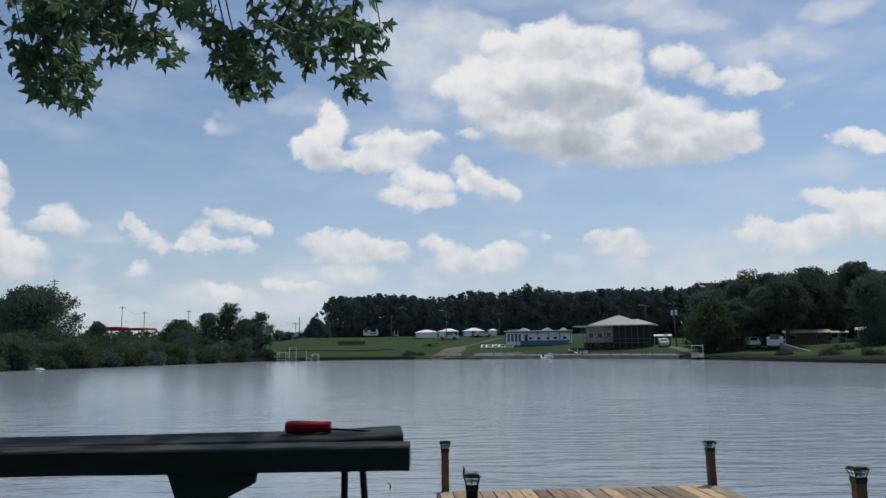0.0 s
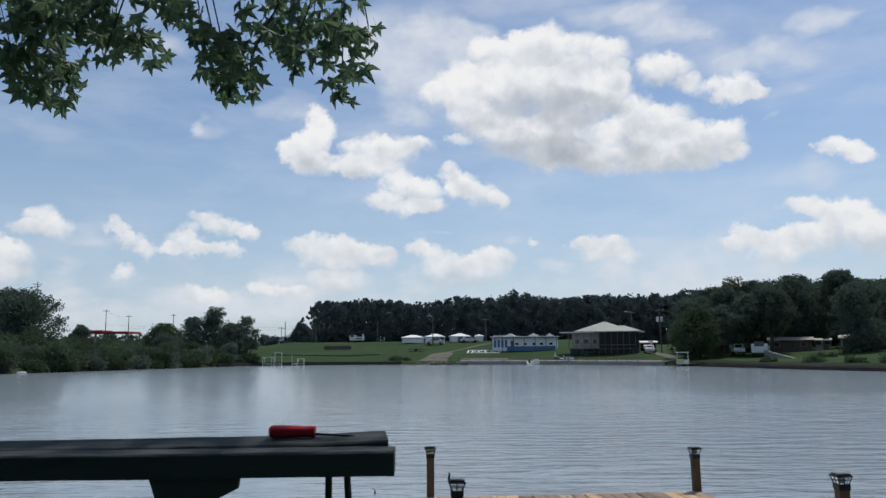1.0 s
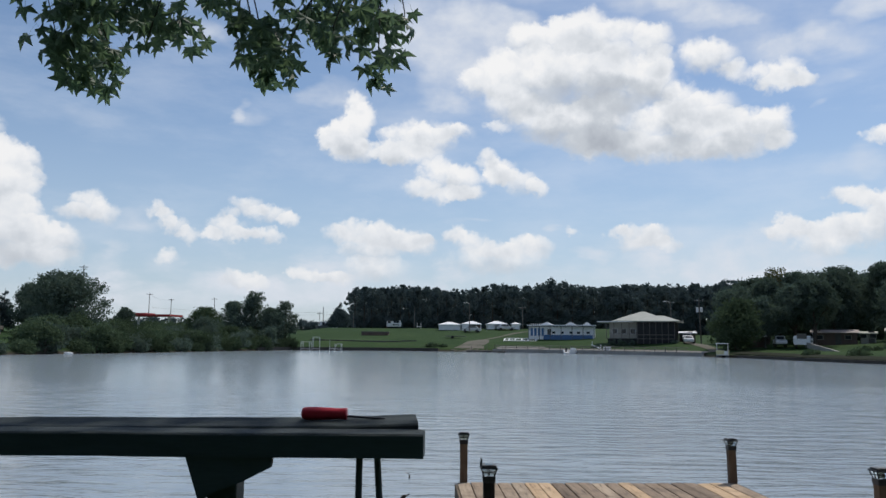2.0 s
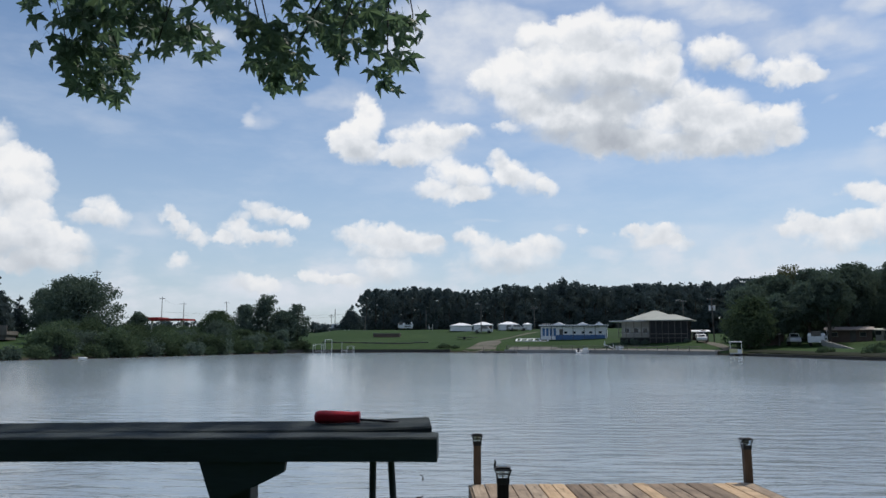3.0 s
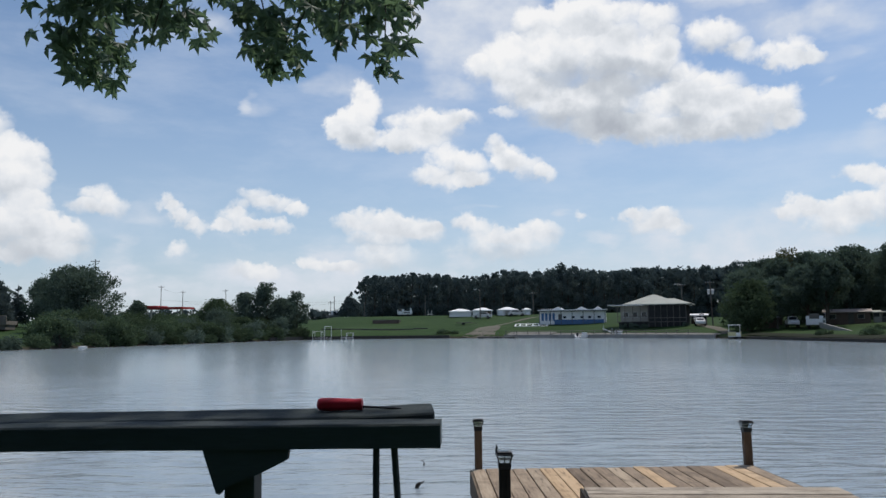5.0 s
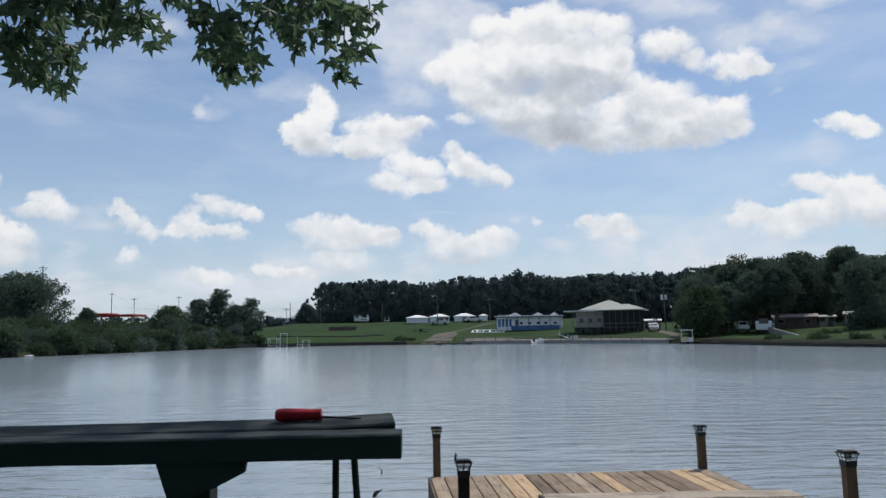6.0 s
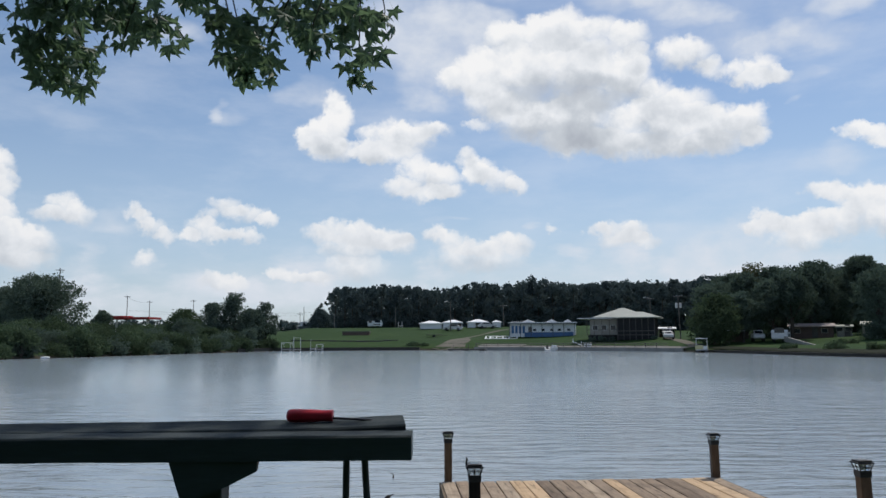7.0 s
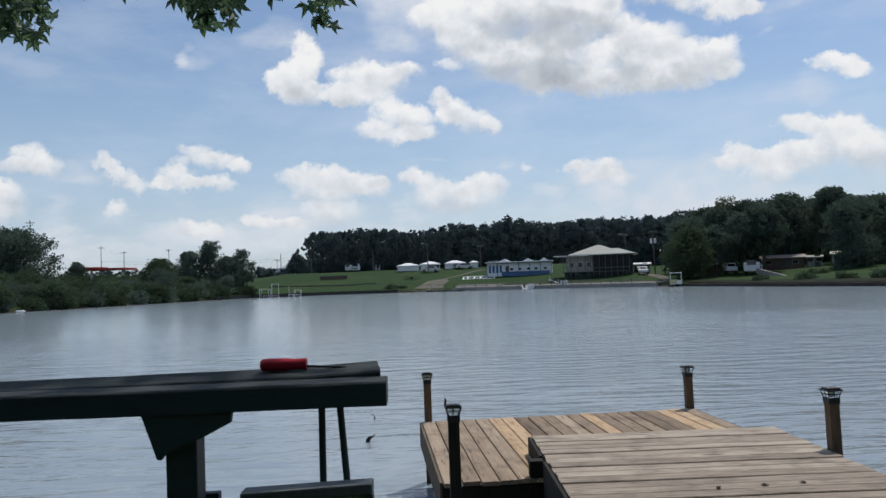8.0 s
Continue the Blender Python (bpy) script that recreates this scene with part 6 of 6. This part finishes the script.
def pontoon(x, y, turn, w, ln, label):
    t = thing("pontoon_boat", label, "boat", (x, y, 0.0), turn)
    for s in (-1, 1):
        b = tube(((s * w * 0.36, -ln / 2, 0.08), (s * w * 0.36, ln / 2 - 0.5, 0.08), (s * w * 0.36, ln / 2, 0.25)), (0.25, 0.25, 0.06), 10)
        part("float_tube", b, STEEL, t)
    part("boat_deck", block((-w / 2, -ln / 2 + 0.1, 0.34), (w / 2, ln / 2 - 0.2, 0.44), 0.02), WHITE_METAL, t)
    for s in (-1, 1):
        part("side_panel", block((s * w / 2 - 0.04, -ln / 2 + 0.2, 0.45), (s * w / 2 + 0.04, ln / 2 - 0.6, 1.05), 0.02), YELLOW_PAINT, t, "yellowish side panel")
        for yy in (-ln / 2 + 0.3, ln / 2 - 1.2):
            part("roof_post", rod((s * w * 0.44, yy, 0.44), (s * w * 0.44, yy, 2.0), 0.035, 6), WHITE_METAL, t)
    part("end_panel", block((-w / 2 + 0.05, -ln / 2 + 0.16, 0.45), (w * 0.12, -ln / 2 + 0.22, 1.05), 0.02), YELLOW_PAINT, t, "yellowish end panel")
    part("seat", block((-w / 2 + 0.1, -ln / 2 + 0.5, 0.45), (w / 2 - 0.1, -ln / 2 + 1.2, 0.95), 0.05), WHITE_PAINT, t)
    part("roof", block((-w / 2 - 0.05, -ln / 2 + 0.1, 2.0), (w / 2 + 0.05, ln / 2 - 0.9, 2.1), 0.04), CANVAS, t, "white canvas roof")
    return t


pontoon(36.7, 119.2, -17, 1.75, 4.4, "white and yellow pontoon boat moored at the bank")
skiff = thing("skiff", "small white boat with a motor at the seawall", "boat", (17.4, 142.4, 0), -36)
b = bmesh.new()
rings = []
for k in range(7):
    s = k / 6
    y, wd = -1.9 + 3.8 * s, 0.75 * (1 - s ** 3 * 0.85)
    rings.append([b.verts.new(p) for p in ((-wd, y, 0.62), (-wd * 0.75, y, 0.0 + 0.25 * s ** 3), (0, y, -0.12 + 0.4 * s ** 3), (wd * 0.75, y, 0.25 * s ** 3), (wd, y, 0.62), (wd - 0.08, y, 0.62), (wd * 0.6, y, 0.15 + 0.25 * s ** 3), (-wd * 0.6, y, 0.15 + 0.25 * s ** 3), (-wd + 0.08, y, 0.62))])
for p, q in zip(rings, rings[1:]):
    for i in range(9):
        b.faces.new((p[i], p[(i + 1) % 9], q[(i + 1) % 9], q[i]))
b.faces.new(rings[0]), b.faces.new(rings[-1][::-1])
bmesh.ops.recalc_face_normals(b, faces=b.faces[:])
part("hull", b, WHITE_METAL, skiff)
part("bench", block((-0.55, -0.6, 0.42), (0.55, -0.3, 0.48), 0.01), SHADE_WOOD, skiff)
part("motor", block((-0.16, -2.2, 0.3), (0.16, -1.92, 1.0), 0.06), BLACK_PLASTIC, skiff)
part("windshield", block((-0.5, 0.4, 0.62), (0.5, 0.46, 1.0), 0.01), WHITE_METAL, skiff)
gang = thing("gangway", "pale narrow gangway running down to the seawall", "gangway", (0, 0, 0))
part("plank", tube(((21.6, 147.5, height(21.6, 147.5) + 0.3), (22.6, 141.8, 0.85)), (0.09, 0.09), 4), WHITE_PAINT, gang)
for s, z in ((0.1, 0), (0.9, 0)):
    p = Vector((21.6, 147.5, height(21.6, 147.5) + 0.3)).lerp(Vector((22.6, 141.8, 0.85)), s)
    part("gang_post", rod((p.x, p.y, p.z - 0.6), (p.x, p.y, p.z + 0.7), 0.06, 6), WHITE_PAINT, gang)
crate = thing("white_crate", "white crate on the seawall", "crate", (23.4, 141.1, 0.62), -30)
part("crate_body", block((-0.6, -0.4, 0), (0.6, 0.4, 0.7), 0.03), WHITE_PAINT, crate)
part("crate_lid", block((-0.63, -0.43, 0.702), (0.63, 0.43, 0.76), 0.02), WHITE_METAL, crate)

# ---- homes on the east bank ----
def cottage(x, y, turn, w, d, h, wall, roof, label, shed=False, rise=0.5):
    z = height(x, y) - 0.2
    t = thing("cottage", label, "house", (x, y, z), turn, "lakeside homes")
    part("wall", block((-w / 2, -d / 2, 0), (w / 2, d / 2, h), 0.02), wall, t)
    b = prism([(-d / 2 - 0.5, h), (d / 2 + 0.4, h + (0 if not shed else rise)), (d / 2 + 0.4, h + 0.14 + (0 if not shed else rise)), (0, h + 0.14 + rise), (-d / 2 - 0.5, h + 0.14)], -w / 2 - 0.3, w / 2 + 0.3, "x")
    part("roof", b, roof, t)
    for k, sx in enumerate((-0.32, 0.02, 0.30)):
        if k == 1:
            part("door", block((sx * w, -d / 2 - 0.03, 0.2), (sx * w + 0.85, -d / 2 - 0.002, 2.15), 0.01), SHADE_WOOD, t)
        else:
            wdw = part("window", block((sx * w - 0.5, -d / 2 - 0.04, 1.0), (sx * w + 0.5, -d / 2 - 0.002, 1.75), 0.01), TAN_WALL, t)
            part("pane", block((sx * w - 0.42, -d / 2 - 0.052, 1.07), (sx * w + 0.42, -d / 2 - 0.042, 1.68)), GLASS_DARK, wdw)
    return t


cottage(59.2, 133.0, -24, 6.6, 4.0, 2.0, BROWN_WALL, BROWN_ROOF, "brown mobile home with a faded roof")
cottage(63.4, 130.5, -24, 2.2, 2.2, 1.7, TAN_WALL, TAN_ROOF, "small pale shed beside the mobile home", True, 0.3)
cottage(68.0, 129, -28, 4.2, 3.5, 1.8, TAN_WALL, TAN_ROOF, "pale trailer home under the trees")
carport = thing("open_shed", "open lean-to shed with a pale roof under the trees", "shed", (45.9, 131.5, height(45.9, 131.5) - 0.1), -18)
for sx in (-1.4, 1.4):
    for sy in (-1.2, 1.2):
        part("shed_post", block((sx - 0.06, sy - 0.06, 0), (sx + 0.06, sy + 0.06, 1.95), 0.01), SHADE_WOOD, carport)
part("shed_roof", block((-1.7, -1.5, 1.952), (1.7, 1.5, 2.04), 0.02), WHITE_METAL, carport)
part("shed_back", block((-1.4, 1.1, 0.0), (1.4, 1.16, 1.9), 0.01), BROWN_WALL, carport)
garage = cottage(40.4, 152.5, -12, 2.8, 4.0, 1.8, BROWN_WALL, CANVAS, "low garage with a pale roof up the track", True, 0.3)
stairs = thing("bank_ramp", "pale ramp wall running down the bank to the water", "ramp", (0, 0, 0))
part("ramp_wall", prism([(-0.1, -0.4), (14.3, -0.9), (14.3, 0.35), (-0.1, 0.35)], -0.14, 0.14, "y"), CONCRETE, stairs)
a, b2 = Vector((50.3, 122, 1.95)), Vector((48.7, 108, 0.75))
dv = (b2 - a).normalized()
stairs.children[0].matrix_basis = Matrix.Translation(a) @ dv.to_track_quat("X", "Z").to_matrix().to_4x4()
plat = thing("landing_stage", "low wooden landing at the east bank", "dock", (58.5, 108, 0.4), 10)
part("stage_top", block((-2.5, -0.8, 0.6), (2.5, 0.8, 0.75), 0.02), POLE_WOOD, plat)
for sx in (-2.2, 0, 2.2):
    part("stage_pile", rod((sx, -0.6, -0.8), (sx, -0.6, 0.6), 0.08, 8), POLE_WOOD, plat)

# ---- red canopy and the bridge to the west ----
cz = height(-99, 242)
fuel = thing("fuel_canopy", "flat station canopy with a red fascia beyond the trees", "canopy", (-99.3, 242, cz), -7)
part("canopy_top", block((-7.4, -4, 8.7 - cz), (7.4, 4, 9.3 - cz), 0.03), RED_PAINT, fuel, "red fascia")
part("canopy_cap", block((-5.6, -3, 9.302 - cz), (-1.2, 3, 9.75 - cz), 0.03), RED_PAINT, fuel)
for sx in (-5, 5):
    part("column", block((sx - 0.25, -0.25, 0), (sx + 0.25, 0.25, 8.698 - cz), 0.02), WHITE_METAL, fuel)
bridge = thing("road_bridge", "grey concrete road bridge at the lake's end", "bridge", (-87.5, 120.7, 0.0), 20)
part("bridge_deck", block((-16, -4, 3.3), (11.6, 4, 3.9), 0.04), POLE_WOOD, bridge)
part("parapet", block((-16, -4.2, 3.902), (11.6, -3.9, 4.75), 0.03), POLE_WOOD, bridge)
part("girder", block((-16, -3.6, 2.5), (11.4, 3.6, 3.298), 0.04), SHADE_WOOD, bridge)
part("pier", block((-4, -3.5, -1), (-3, 3.5, 2.498), 0.05), CONCRETE, bridge)
part("pier", block((8.6, -3.5, -1), (9.6, 3.5, 2.498), 0.05), CONCRETE, bridge)
jug = thing("washed_up_boat", "small pale upturned boat at the water's edge", "boat", (-51.4, 99.0, 0.12), 30)
part("hull", lathe([(0.03, -0.55), (0.12, -0.42), (0.16, 0), (0.12, 0.35), (0.03, 0.55)], 12, "x"), WHITE_PAINT, jug)
